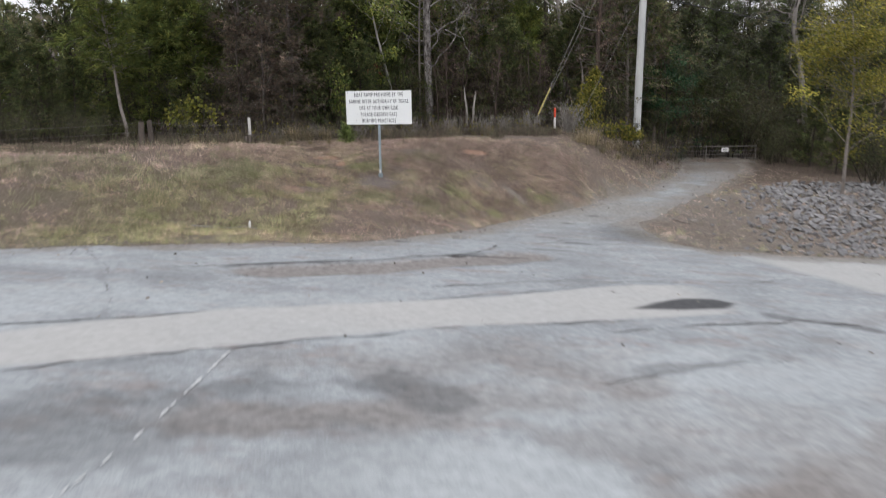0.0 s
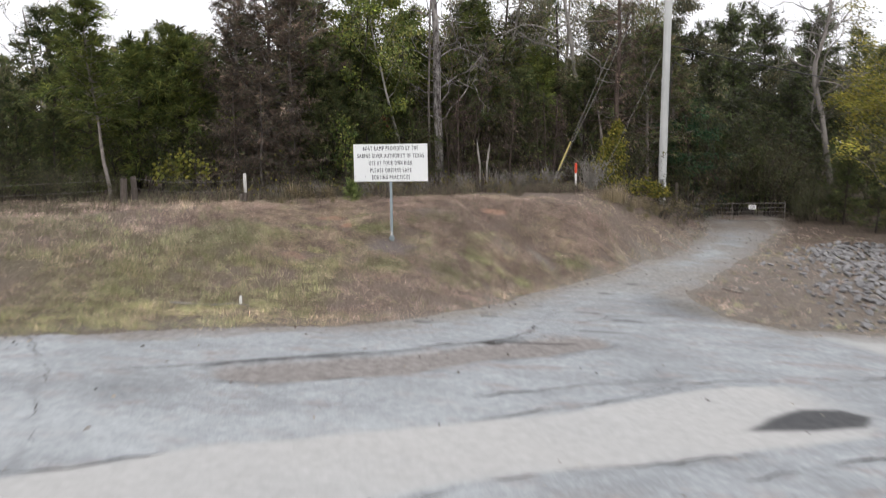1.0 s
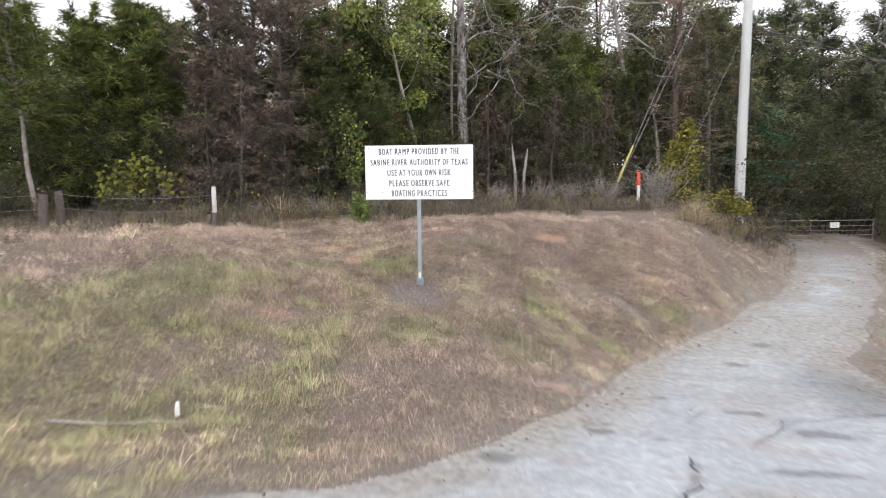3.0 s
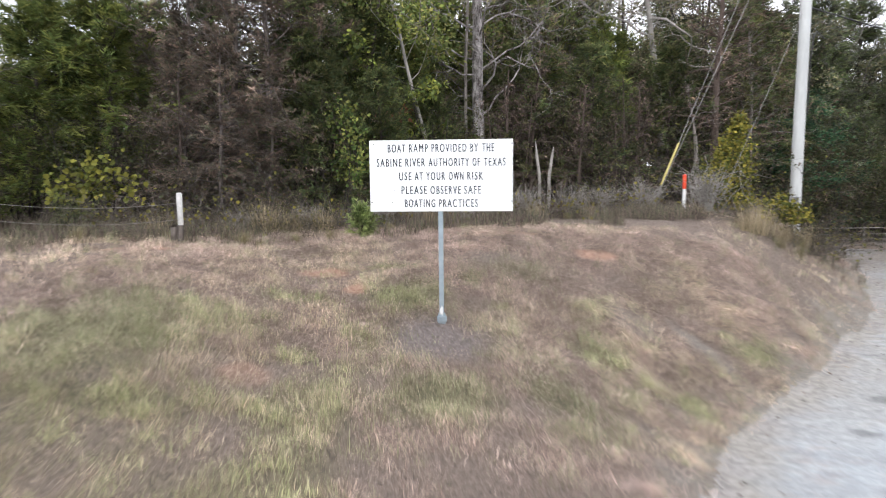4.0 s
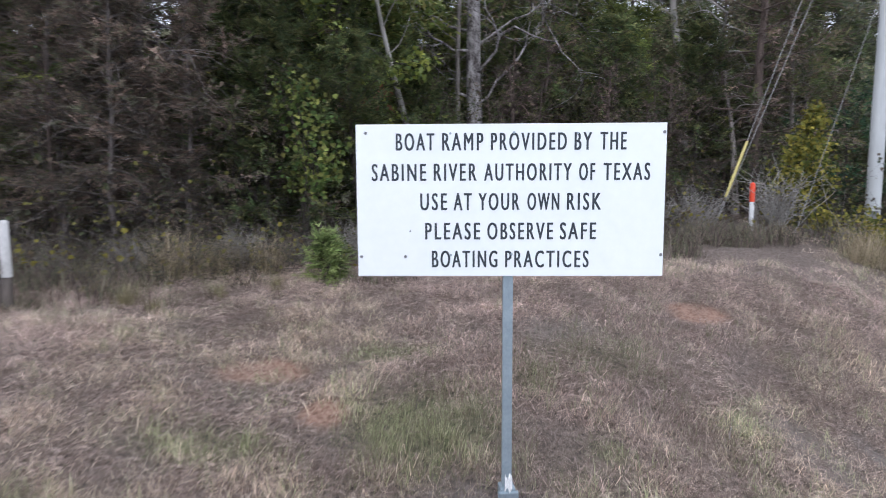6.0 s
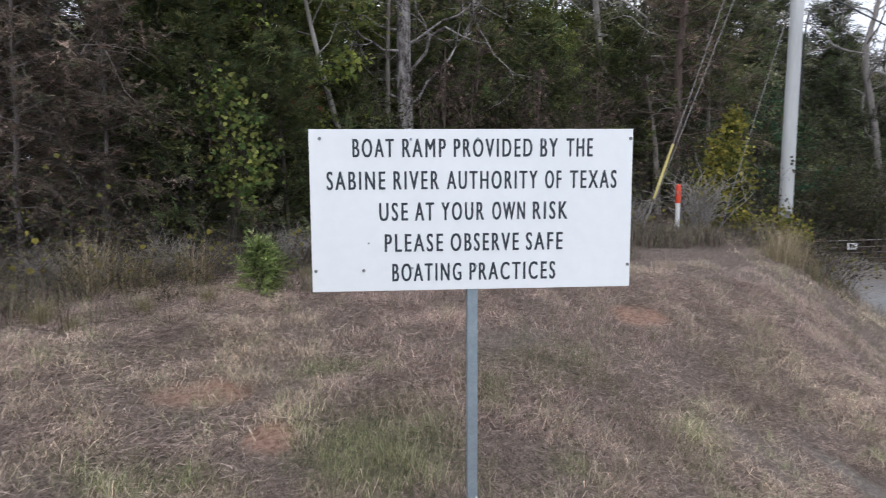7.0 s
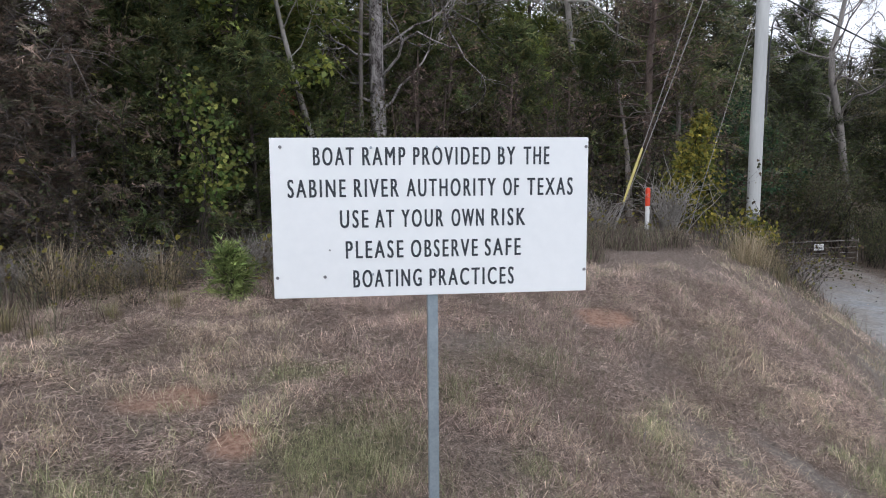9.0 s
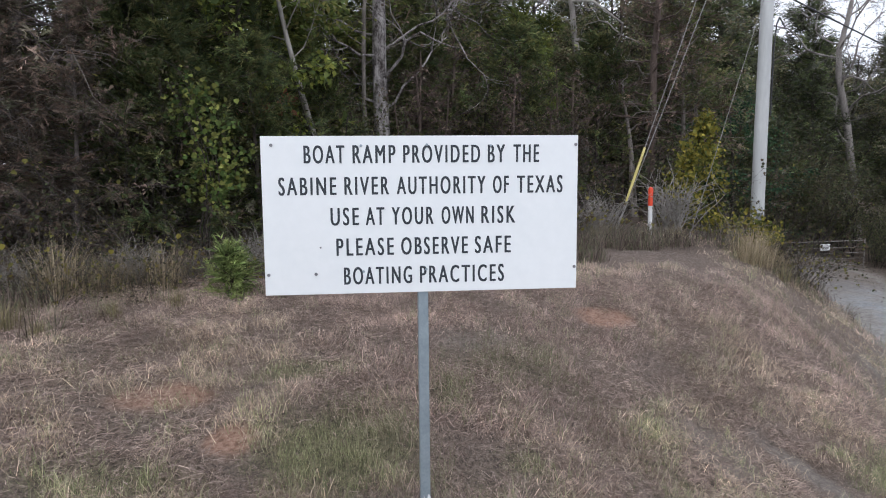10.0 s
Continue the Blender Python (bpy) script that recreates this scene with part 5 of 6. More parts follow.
def tussock(at, height, blades_in, palette, label, seed):
    """A tuft of tall grass: blades that rise from one foot and bend over."""
    r = np.random.RandomState(seed)
    ob = thing("grass_tussock", at, label, "grass", "tussocks")
    n = blades_in
    a = r.rand(n) * 2 * math.pi
    out = np.c_[np.cos(a), np.sin(a), np.zeros(n)]
    h, bend = height * r.uniform(0.3, 1.1, n)[:, None], r.uniform(0.1, 1.15, n)[:, None]
    side = np.c_[-out[:, 1], out[:, 0], np.zeros(n)] * r.uniform(0.0015, 0.0035, (n, 1))
    up = np.array([0, 0, 1.0])
    p0 = out * r.uniform(0, 0.45, (n, 1)) * height - up * 0.02
    p1 = p0 + (out * bend * 0.35 + up) * h * 0.5
    p2 = p1 + (out * bend * 1.0 + up * (1 - 0.6 * bend)) * h * 0.5
    v = np.stack([p0 - side, p0 + side, p1 + side * 0.8, p1 - side * 0.8, p2], 1).reshape(-1, 3)
    k = np.arange(n)[:, None] * 5
    me = np_mesh("tuft", v, tris=k + np.array([[3, 2, 4]]), quads=k + np.array([[0, 1, 2, 3]]), tint=np.repeat(shades(r, n, palette), 5, 0))
    part("tuft", me, BLADE, ob)
    return ob


UNDER = [(0.09, 0.072, 0.05), (0.065, 0.066, 0.04), (0.12, 0.092, 0.064), (0.075, 0.088, 0.042), (0.18, 0.17, 0.05)]
# bush_a and bush_c: leaf colours scaled down to carry the wood's deep shade
bush_a = bush(on(-6.2, 17.0), 1.9, 0.9, [tuple(0.7 * v for v in c) for c in DARK_OAK], "leafy undergrowth at the wood's edge, shade put into its colour", 61, 2600, size=0.046)
bush_b = bramble(on(2.7, 19.9), 1.25, 0.9, UNDER, "tangled brown canes with few yellow-green leaves", 62, 30, 330, bark=TWIG_SHADE)
bush_c = bush(on(-0.5, 22.0), 3.0, 1.3, [tuple(0.6 * v for v in c) for c in DARK_OAK + BROWNED], "tall shrub under the trees, shade put into its colour", 63, 2600, 10, None, 0.072, clump=0.2)
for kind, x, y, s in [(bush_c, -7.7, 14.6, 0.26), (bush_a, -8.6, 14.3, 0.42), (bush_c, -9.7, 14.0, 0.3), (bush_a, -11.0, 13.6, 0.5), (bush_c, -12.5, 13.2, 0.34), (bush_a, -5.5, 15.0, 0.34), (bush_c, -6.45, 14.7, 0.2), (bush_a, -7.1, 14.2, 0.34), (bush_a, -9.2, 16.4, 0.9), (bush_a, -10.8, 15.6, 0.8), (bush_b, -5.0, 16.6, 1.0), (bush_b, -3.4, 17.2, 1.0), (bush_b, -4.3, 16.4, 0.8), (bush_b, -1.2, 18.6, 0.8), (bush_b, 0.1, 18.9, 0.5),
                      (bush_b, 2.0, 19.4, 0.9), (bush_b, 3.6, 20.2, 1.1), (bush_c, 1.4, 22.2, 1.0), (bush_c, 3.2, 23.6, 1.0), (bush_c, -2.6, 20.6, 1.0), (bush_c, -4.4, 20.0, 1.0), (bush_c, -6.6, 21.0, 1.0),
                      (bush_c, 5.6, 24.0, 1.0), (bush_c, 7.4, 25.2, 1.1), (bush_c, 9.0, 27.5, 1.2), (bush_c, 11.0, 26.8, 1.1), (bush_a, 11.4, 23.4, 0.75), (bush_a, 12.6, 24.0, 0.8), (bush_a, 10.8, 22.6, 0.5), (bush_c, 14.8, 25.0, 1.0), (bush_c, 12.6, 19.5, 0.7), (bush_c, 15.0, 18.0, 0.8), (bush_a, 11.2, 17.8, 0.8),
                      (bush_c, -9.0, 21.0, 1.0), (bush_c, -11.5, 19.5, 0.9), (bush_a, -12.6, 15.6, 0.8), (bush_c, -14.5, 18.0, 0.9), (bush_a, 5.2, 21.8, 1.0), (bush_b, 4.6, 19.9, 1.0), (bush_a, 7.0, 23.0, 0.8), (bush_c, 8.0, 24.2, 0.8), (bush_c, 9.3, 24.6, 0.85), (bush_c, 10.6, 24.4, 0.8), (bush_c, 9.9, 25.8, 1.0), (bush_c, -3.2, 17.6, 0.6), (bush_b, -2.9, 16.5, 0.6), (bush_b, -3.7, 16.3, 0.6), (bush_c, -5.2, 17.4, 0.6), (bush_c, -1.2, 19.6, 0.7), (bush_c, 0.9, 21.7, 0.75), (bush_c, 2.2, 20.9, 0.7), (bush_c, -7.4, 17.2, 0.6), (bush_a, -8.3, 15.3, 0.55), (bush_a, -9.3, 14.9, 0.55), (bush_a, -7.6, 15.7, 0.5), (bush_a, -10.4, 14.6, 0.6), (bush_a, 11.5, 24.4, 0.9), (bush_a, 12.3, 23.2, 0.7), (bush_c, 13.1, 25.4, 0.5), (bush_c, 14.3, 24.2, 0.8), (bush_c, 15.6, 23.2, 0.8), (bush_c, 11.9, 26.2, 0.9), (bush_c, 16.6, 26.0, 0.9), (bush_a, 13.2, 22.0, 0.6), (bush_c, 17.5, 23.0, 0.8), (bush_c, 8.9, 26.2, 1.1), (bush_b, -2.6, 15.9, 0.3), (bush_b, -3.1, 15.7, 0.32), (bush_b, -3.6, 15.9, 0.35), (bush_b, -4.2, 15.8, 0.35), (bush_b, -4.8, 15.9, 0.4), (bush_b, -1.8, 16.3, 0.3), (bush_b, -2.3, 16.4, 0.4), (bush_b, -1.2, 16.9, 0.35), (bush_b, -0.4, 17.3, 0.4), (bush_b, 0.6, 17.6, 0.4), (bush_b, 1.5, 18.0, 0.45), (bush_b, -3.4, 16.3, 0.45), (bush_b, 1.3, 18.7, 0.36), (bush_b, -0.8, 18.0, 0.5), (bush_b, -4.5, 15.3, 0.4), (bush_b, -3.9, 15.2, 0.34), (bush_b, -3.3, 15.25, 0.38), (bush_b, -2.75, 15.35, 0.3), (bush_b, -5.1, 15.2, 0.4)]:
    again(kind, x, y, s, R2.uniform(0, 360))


def climber(at, line, widths, palette, label, seed, leaves, size, clumps=26, first=0.0):
    """A vine: twining stems along a line, with broad leaves in hanging clumps round it."""
    r = np.random.RandomState(seed)
    ob = thing("vine", at, label, "vine")
    line, widths = np.array(line, float), np.array(widths, float)
    tb = Tubes()
    for _ in range(5):
        off = np.cumsum(r.normal(0, 0.03, (len(line), 3)), 0)
        tb.add(line + off, np.linspace(0.009, 0.003, len(line)), 5)
    part("stem", tb.mesh("stem"), BARK_DARK, ob)
    c = (first + (0.999 - first) * r.rand(clumps)) * (len(line) - 1)
    j = c.astype(int)
    f = (c - j)[:, None]
    wide = (widths[j][:, None] * (1 - f) + widths[j + 1][:, None] * f)
    hub = line[j] * (1 - f) + line[j + 1] * f + r.normal(0, 1, (clumps, 3)) * wide * np.array([1, 0.8, 0.5])
    own = r.randint(0, clumps, leaves)
    pos = hub[own] + r.normal(0, 1, (leaves, 3)) * (0.035 + 0.3 * wide[own]) * np.array([1, 1, 1.2])
    pos[:, 2] = np.maximum(pos[:, 2], 0.03)
    col = shades(r, leaves, palette) * np.exp(r.normal(0, 0.22, clumps))[own][:, None]
    part("foliage", round_leaves("foliage", pos, r.uniform(0.6, 1.25, leaves) * size, col, r), LEAF, ob)
    return ob


climber(on(-2.5, 17.0), [(0, 0, 0), (0.05, 0, 0.4), (0.14, 0, 0.75), (0.12, 0, 1.05), (-0.02, 0, 1.4), (-0.15, 0, 1.75)], [0.02, 0.04, 0.15, 0.17, 0.14, 0.1],
        [(0.12, 0.165, 0.045), (0.17, 0.20, 0.052), (0.08, 0.125, 0.036), (0.21, 0.22, 0.06)], "climbing vine with pale green leaves", 65, 640, 0.046, 34, 0.32)
climber(on(-5.9, 16.3), [(-0.7, 0, 0.1), (-0.55, 0, 0.45), (-0.3, 0, 0.75), (0.0, 0, 0.6), (0.25, 0, 0.8), (0.55, 0, 0.72)], [0.1, 0.16, 0.2, 0.24, 0.22, 0.14],
        [(0.20, 0.20, 0.042), (0.25, 0.24, 0.05), (0.145, 0.16, 0.038)], "yellow-green leafy vine by the fence", 64, 270, 0.075, 22, 0.2)
VINE = [(0.20, 0.185, 0.036), (0.14, 0.14, 0.03), (0.27, 0.23, 0.045), (0.085, 0.10, 0.027)]
climber(on(3.95, 19.2), [(0.15, 0, 0), (0.12, 0, 0.35), (0.08, 0, 0.7), (0.1, 0, 1.0), (0.16, 0, 1.3), (0.2, 0, 1.6)], [0.28, 0.24, 0.2, 0.16, 0.1, 0.04], VINE, "yellow-green vines heaped on a stump", 66, 2600, 0.05, 60)
climber(on(4.75, 19.2), [(-0.5, 0, 0.1), (-0.3, 0, 0.3), (0.0, 0, 0.35), (0.3, 0, 0.2), (0.5, 0.1, 0.12), (0.8, 0.2, 0.08)], [0.16, 0.18, 0.16, 0.12, 0.1, 0.08], VINE, "low yellow-green vine beside the pole", 67, 1700, 0.058, 50)
TAN = [(0.36, 0.29, 0.19), (0.28, 0.225, 0.15), (0.42, 0.35, 0.24), (0.22, 0.19, 0.11)]
OLIVE = [(0.28, 0.245, 0.135), (0.22, 0.20, 0.11), (0.34, 0.285, 0.17), (0.19, 0.16, 0.105)]
tuft_a = tussock(on(3.62, 17.3), 0.58, 300, TAN, "tall tan grass tussock on the bank", 81)
tuft_b = tussock(on(-3.4, 14.75), 0.24, 200, OLIVE, "olive and straw grass tussock by the wood", 82)
for x, y, k in [(3.85, 17.5, 0.9), (3.4, 17.1, 0.55), (4.3, 17.9, 0.7), (4.7, 18.4, 0.75), (5.3, 18.9, 0.7), (5.9, 19.9, 0.7), (6.4, 20.8, 0.75), (-3.35, 15.6, 0.95), (-3.05, 15.75, 0.75), (-2.7, 15.95, 0.8), (-1.3, 16.5, 0.6), (0.3, 17.3, 0.6), (1.2, 17.7, 0.55), (2.1, 18.2, 0.5), (-4.6, 15.3, 0.7), (3.0, 17.9, 0.45)]:
    again(tuft_a, x, y, k, R2.uniform(0, 360))
for x, y, k in [(-3.15, 14.55, 0.55), (-3.65, 14.95, 0.7), (-2.85, 15.0, 0.6), (-4.4, 15.0, 0.8), (-2.5, 15.3, 0.7), (-5.2, 14.6, 1.1), (-1.8, 15.9, 0.7), (4.0, 17.2, 0.9), (4.5, 17.6, 1.0), (5.0, 18.5, 1.1), (5.6, 19.3, 1.1), (2.6, 18.0, 0.7), (-3.9, 15.4, 1.1), (0.8, 17.4, 0.7)]:
    again(tuft_b, x, y, k, R2.uniform(0, 360))
cane_b = bramble(on(-3.55, 15.7), 0.62, 0.5, [(0.25, 0.22, 0.05), (0.17, 0.16, 0.05), (0.12, 0.09, 0.05)], "dry arching brambles with a few yellow leaves", 83, 34, 60, 0.05)
for x, y, k in [(-3.0, 15.9, 0.85), (-2.7, 16.2, 1.0), (-4.1, 15.6, 1.0), (-4.8, 15.6, 1.1), (-2.2, 16.0, 0.7), (-5.5, 15.5, 1.1), (-1.5, 16.6, 0.8), (-0.9, 16.9, 0.8), (-0.2, 17.2, 0.9), (0.5, 17.6, 0.95), (1.1, 18.0, 1.0), (1.7, 18.3, 1.0), (2.3, 18.5, 0.9), (0.0, 17.9, 1.1), (2.0, 18.9, 1.2), (-1.9, 16.5, 0.9), (3.9, 18.3, 1.0), (5.2, 18.6, 1.0), (6.0, 19.6, 1.0)]:
    again(cane_b, x, y, k, R2.uniform(0, 360))
grey_a = bush(on(3.45, 18.9), 0.85, 0.5, GREYLEAF, "grey bare brush tangled behind the marker", 68, 300, 60, BARK_PALE, 0.03, "brush", "", 0.8, 0.05)
again(grey_a, 2.35, 18.75, 0.72, 120)
for x, y, s, a in [(0.2, 17.9, 0.55, 10), (1.0, 18.2, 0.6, 70), (1.7, 18.55, 0.6, 200), (-0.7, 17.5, 0.5, 310), (-1.4, 17.0, 0.45, 150), (-2.0, 16.6, 0.45, 95), (-2.95, 16.1, 0.42, 20), (-3.7, 15.8, 0.4, 250)]:
    again(grey_a, x, y, s, a)
for x, y, s in [(5.0, 18.3, 0.7), (5.7, 18.9, 0.8), (6.3, 20.0, 0.8), (6.9, 21.2, 0.8), (5.4, 19.6, 0.8), (7.4, 22.0, 0.7)]:
    again(bush_b, x, y, s, R2.uniform(0, 360))
cedar(on(-2.14, 15.62), 0.5, 0.15, [(0.23, 0.29, 0.10), (0.18, 0.24, 0.085), (0.28, 0.33, 0.125)], "small bright green cedar seedling in the grass", 69, 210, None, (0, 0), 0.02, 0.62, 0, "cedar_seedling")

# litter on the road
rl = np.random.RandomState(31)
lx, ly = rl.uniform(-4.5, 9, 26000), rl.uniform(4.5, 21, 26000)
le, lb = -line_dist(lx, ly, EDGE), line_dist(lx, ly, BRINK)
keep = (le > 0.02) & (lb > 0.02) & (rl.rand(len(lx)) < 0.02 + 0.5 * (1 - sstep(0.0, 0.7, np.minimum(le, lb))) * sstep(0.35, 0.65, N2.fbm(lx, ly, 0.4, 3)) + 0.10 * sstep(11, 17, ly) + 0.04 * (1 - sstep(0.1, 0.6, np.abs(line_dist(lx, ly, hollow_line)))))
lx, ly = lx[keep], ly[keep]
nl = len(lx)
lay = rl.normal(0, 1, (nl, 3)) * np.array([1, 1, 0.12])
lp = np.c_[lx, ly, ground_z(lx, ly) + 0.006]
LITTER = np.array([(0.12, 0.085, 0.06), (0.06, 0.045, 0.035), (0.30, 0.235, 0.17), (0.42, 0.36, 0.28), (0.2, 0.19, 0.18), (0.05, 0.05, 0.05)])
scrap = leaf_mesh("road_litter", lp, lay, rl.uniform(0.012, 0.05, nl), rl.uniform(0.006, 0.028, nl), LITTER[rl.randint(0, 6, nl)], rl)
tagged(part("road_litter", scrap, LEAF), "dead leaves, straw and grit scattered on the asphalt", "litter", kind="stuff")

# ---- sign ----
SX, SY = -1.142, 12.755
sg = gz(SX, SY)
sign = thing("sign", (SX, SY, sg), "white metal notice sign with black lettering on a steel post", "sign", rz=-6.0)
pc = 2.146 - sg
bm = bmesh.new()
box(bm, (1.212, 0.004, 0.601), (0, 0, pc), bevel=0.0012)
panel = part("panel", bm, SIGN_WHITE, sign, "white painted sheet panel")


def word_mesh(word):
    cu = bpy.data.curves.new("words", "FONT")
    cu.body, cu.size, cu.space_character, cu.resolution_u = word, 1.0, 1.34, 4
    tmp = new("words", cu)
    bpy.context.view_layer.update()
    me = bpy.data.meshes.new_from_object(tmp.evaluated_get(bpy.context.evaluated_depsgraph_get()))
    bpy.data.objects.remove(tmp)
    return me


def lettering(words, spans, height, bold=0.0034):
    """One line of capitals; spans: where each word begins and ends, in shares of the panel's width."""
    bm = bmesh.new()
    for word, (a, b) in zip(words.split(), spans):
        me = word_mesh(word)
        a, b = a - 0.033 * a * (1 - a), b - 0.033 * b * (1 - b)
        co = np.zeros(len(me.vertices) * 3)
        me.vertices.foreach_get("co", co)
        co = co.reshape(-1, 3)
        lo, hi = co.min(0), co.max(0)
        wide = (b - a) * 1.212 - bold
        u = (co[:, 0] - (lo[0] + hi[0]) / 2) / (hi[0] - lo[0]) * wide + ((a + b) / 2 - 0.5) * 1.212
        w = (co[:, 1] - (lo[1] + hi[1]) / 2) / (hi[1] - lo[1]) * height
        for k in range(4):
            me.vertices.foreach_set("co", np.c_[u + (k - 1.5) / 3 * bold, np.full(len(u), -0.0026 - 0.0002 * k), w].ravel())
            bm.from_mesh(me)
        bpy.data.meshes.remove(me)
    return bm


LINES = [("BOAT RAMP PROVIDED BY THE", 0.071, [(0.134, 0.262), (0.287, 0.422), (0.446, 0.689), (0.713, 0.768), (0.794, 0.876)]),
         ("SABINE RIVER AUTHORITY OF TEXAS", 0.192, [(0.052, 0.234), (0.259, 0.400), (0.424, 0.706), (0.729, 0.780), (0.806, 0.952)]),
         ("USE AT YOUR OWN RISK", 0.310, [(0.213, 0.303), (0.324, 0.384), (0.406, 0.540), (0.565, 0.668), (0.692, 0.801)]),
         ("PLEASE OBSERVE SAFE", 0.429, [(0.229, 0.412), (0.435, 0.649), (0.671, 0.787)]),
         ("BOATING PRACTICES", 0.543, [(0.251, 0.469), (0.494, 0.765)])]
for words, drop, spans in LINES:
    part("lettering", lettering(words, spans, 0.068), LETTER, panel, "black capital letters", m=pose(0, 0, pc + 0.3015 - 0.982 * drop))


def disc(r, depth, n=12):
    bm = bmesh.new()
    bmesh.ops.create_cone(bm, cap_ends=True, segments=n, radius1=r, radius2=r * 0.8, depth=depth, matrix=pose(0, 0, 0, 90))
    return bm


for x, z in [(-0.567, 0.267), (0.597, 0.265), (-0.592, -0.222), (0.597, -0.215), (-0.415, -0.222)]:
    part("rivet", disc(0.0065, 0.005), STEEL_DARK, panel, m=pose(x, -0.004, pc + z))
part("rivet", disc(0.0035, 0.004), STEEL_DARK, panel, m=pose(-0.395, -0.004, pc - 0.12))
for x, z in [(-0.234, 0.264), (0.015, 0.266), (0.262, 0.262), (-0.234, -0.216), (0.008, -0.212)]:
    part("bolt", disc(0.0055, 0.004, 6), STEEL, panel, m=pose(x, -0.0045, pc + z))


def punched(side, length, gap=0.0254, hole=0.0055):
    """A square steel tube with a row of round holes down two of its sides."""
    bm = bmesh.new()
    h = side / 2
    n = int(length / gap)

    def face(pts):
        bm.faces.new([bm.verts.new(p) for p in pts])

    for sx, sy in ((0, -1), (0, 1)):
        face([(-h, sy * h, 0), (h, sy * h, 0), (h, sy * h, n * gap), (-h, sy * h, n * gap)])
    for sx in (-1, 1):
        for i in range(n):
            zc = (i + 0.5) * gap
            ring = [(hole * math.cos(a * math.pi / 4), hole * math.sin(a * math.pi / 4)) for a in range(8)]
            out = [(h, 0), (h, gap / 2), (0, gap / 2), (-h, gap / 2), (-h, 0), (-h, -gap / 2), (0, -gap / 2), (h, -gap / 2)]
            rv = [bm.verts.new((sx * h, u, zc + w)) for u, w in ring]
            ov = [bm.verts.new((sx * h, u, zc + w)) for u, w in out]
            iv = [bm.verts.new((sx * (h - 0.004), u, zc + w)) for u, w in ring]
            for k in range(8):
                bm.faces.new((rv[k], rv[k - 1], ov[k - 1], ov[k]))
                bm.faces.new((rv[k], rv[k - 1], iv[k - 1], iv[k]))
    bmesh.ops.remove_doubles(bm, verts=bm.verts, dist=0.0002)
    bmesh.ops.recalc_face_normals(bm, faces=bm.faces)
    return bm


part("post", punched(0.039, pc + 0.29), STEEL, sign, "galvanised square steel post", m=pose(-0.005, 0.026, -0.05, 0, 0, 2))
bm = bmesh.new()
box(bm, (0.064, 0.064, 0.10), (0, 0, 0.03), bevel=0.004)
box(bm, (0.085, 0.02, 0.05), (0, -0.036, 0.045), bevel=0.004)
part("base_sleeve", bm, STEEL, sign, "dented steel ground sleeve", m=pose(-0.005, 0.026, 0, 3, 0, 8))
bm = bmesh.new()
bmesh.ops.create_grid(bm, x_segments=5, y_segments=5, size=0.5)
for v in bm.verts:
    v.co = Vector((v.co.x * 0.03, -0.034 - 0.012 * abs(math.sin(v.co.x * 9 + v.co.y * 5)), 0.12 + v.co.y * 0.06 * (1 + 0.4 * math.sin(v.co.x * 8))))
bmesh.ops.solidify(bm, geom=bm.faces, thickness=0.003)
part("tag", bm, WHITE, sign, "crumpled white tag at the foot")

# ---- pole, guys, cable ----
PX, PY = 5.58, 19.85
pole = thing("utility_pole", (PX, PY, gz(PX, PY)), "tall pale grey utility pole standing in vines", "utility pole")
tb = Tubes()
tb.add([(0, 0, -0.3), (0.0, 0, 2), (0.02, 0, 5), (0.04, 0, 9.2)], [0.104, 0.102, 0.094, 0.082], 16)
part("shaft", tb.mesh("shaft"), POLE, pole)
bm = bmesh.new()
box(bm, (0.005, 0.10, 0.13), (-0.05, -0.115, 0.62), pose(0, 0, 0, 0, 0, 65), 0.002)
part("tag", bm, STEEL_DARK, pole, "small metal tag")
tb = Tubes()
tb.add([(0.11, -0.06, 2.2), (0.115, -0.06, 3.2), (0.15, -0.06, 3.6), (0.24, 0.0, 3.72), (0.5, 0.2, 3.62)], 0.012, 6)
part("riser_cable", tb.mesh("riser_cable"), CABLE, pole, "black cable stapled to the pole")


def sag(a, b, drop, n=14):
    a, b = np.array(a), np.array(b)
    t = np.linspace(0, 1, n)[:, None]
    p = a + (b - a) * t
    p[:, 2] -= (4 * drop * t * (1 - t))[:, 0]
    return p


gp = gz(PX, PY)
A0, A1 = np.array([2.3, 18.25, gz(2.3, 18.25) - 0.05]), np.array([PX + 0.03, PY, gp + 7.4])
guy = thing("guy_wire", tuple(A0), "steel guy wires with a yellow plastic guard", "guy wire")
way = A1 - A0
for k, s in (("strand", 0.0), ("strand", 0.16)):
    tb = Tubes()
    tb.add(np.array([way * f + np.array([s, 0, 0]) * f * 2 for f in (0.0, 0.3, 0.6, 1.0)]), 0.005, 6)
    part(k, tb.mesh(k), WIRE, guy)
tb = Tubes()
tb.add(np.array([way * f for f in (0.075, 0.11, 0.14, 0.175)]), [0.013, 0.018, 0.018, 0.016], 8)
part("guard", tb.mesh("guard"), YELLOW, guy, "faded yellow guy guard")
guy2 = thing("guy_wire", (3.43, 18.3, gz(3.43, 18.3)), "thin steel guy wire behind the pole", "guy wire")
tb = Tubes()
tb.add(np.array([(0, 0, 0), (PX - 3.43, PY - 18.3, 5.05 - gz(3.43, 18.3))]), 0.004, 6)
part("strand", tb.mesh("strand"), WIRE, guy2)
cable = thing("overhead_cable", (PX + 0.1, PY, 5.05), "black overhead cable from the pole", "cable")
tb = Tubes()
tb.add(sag((0, 0, 0), (21.7, 10.2, -1.55), 0.25), 0.014, 6)
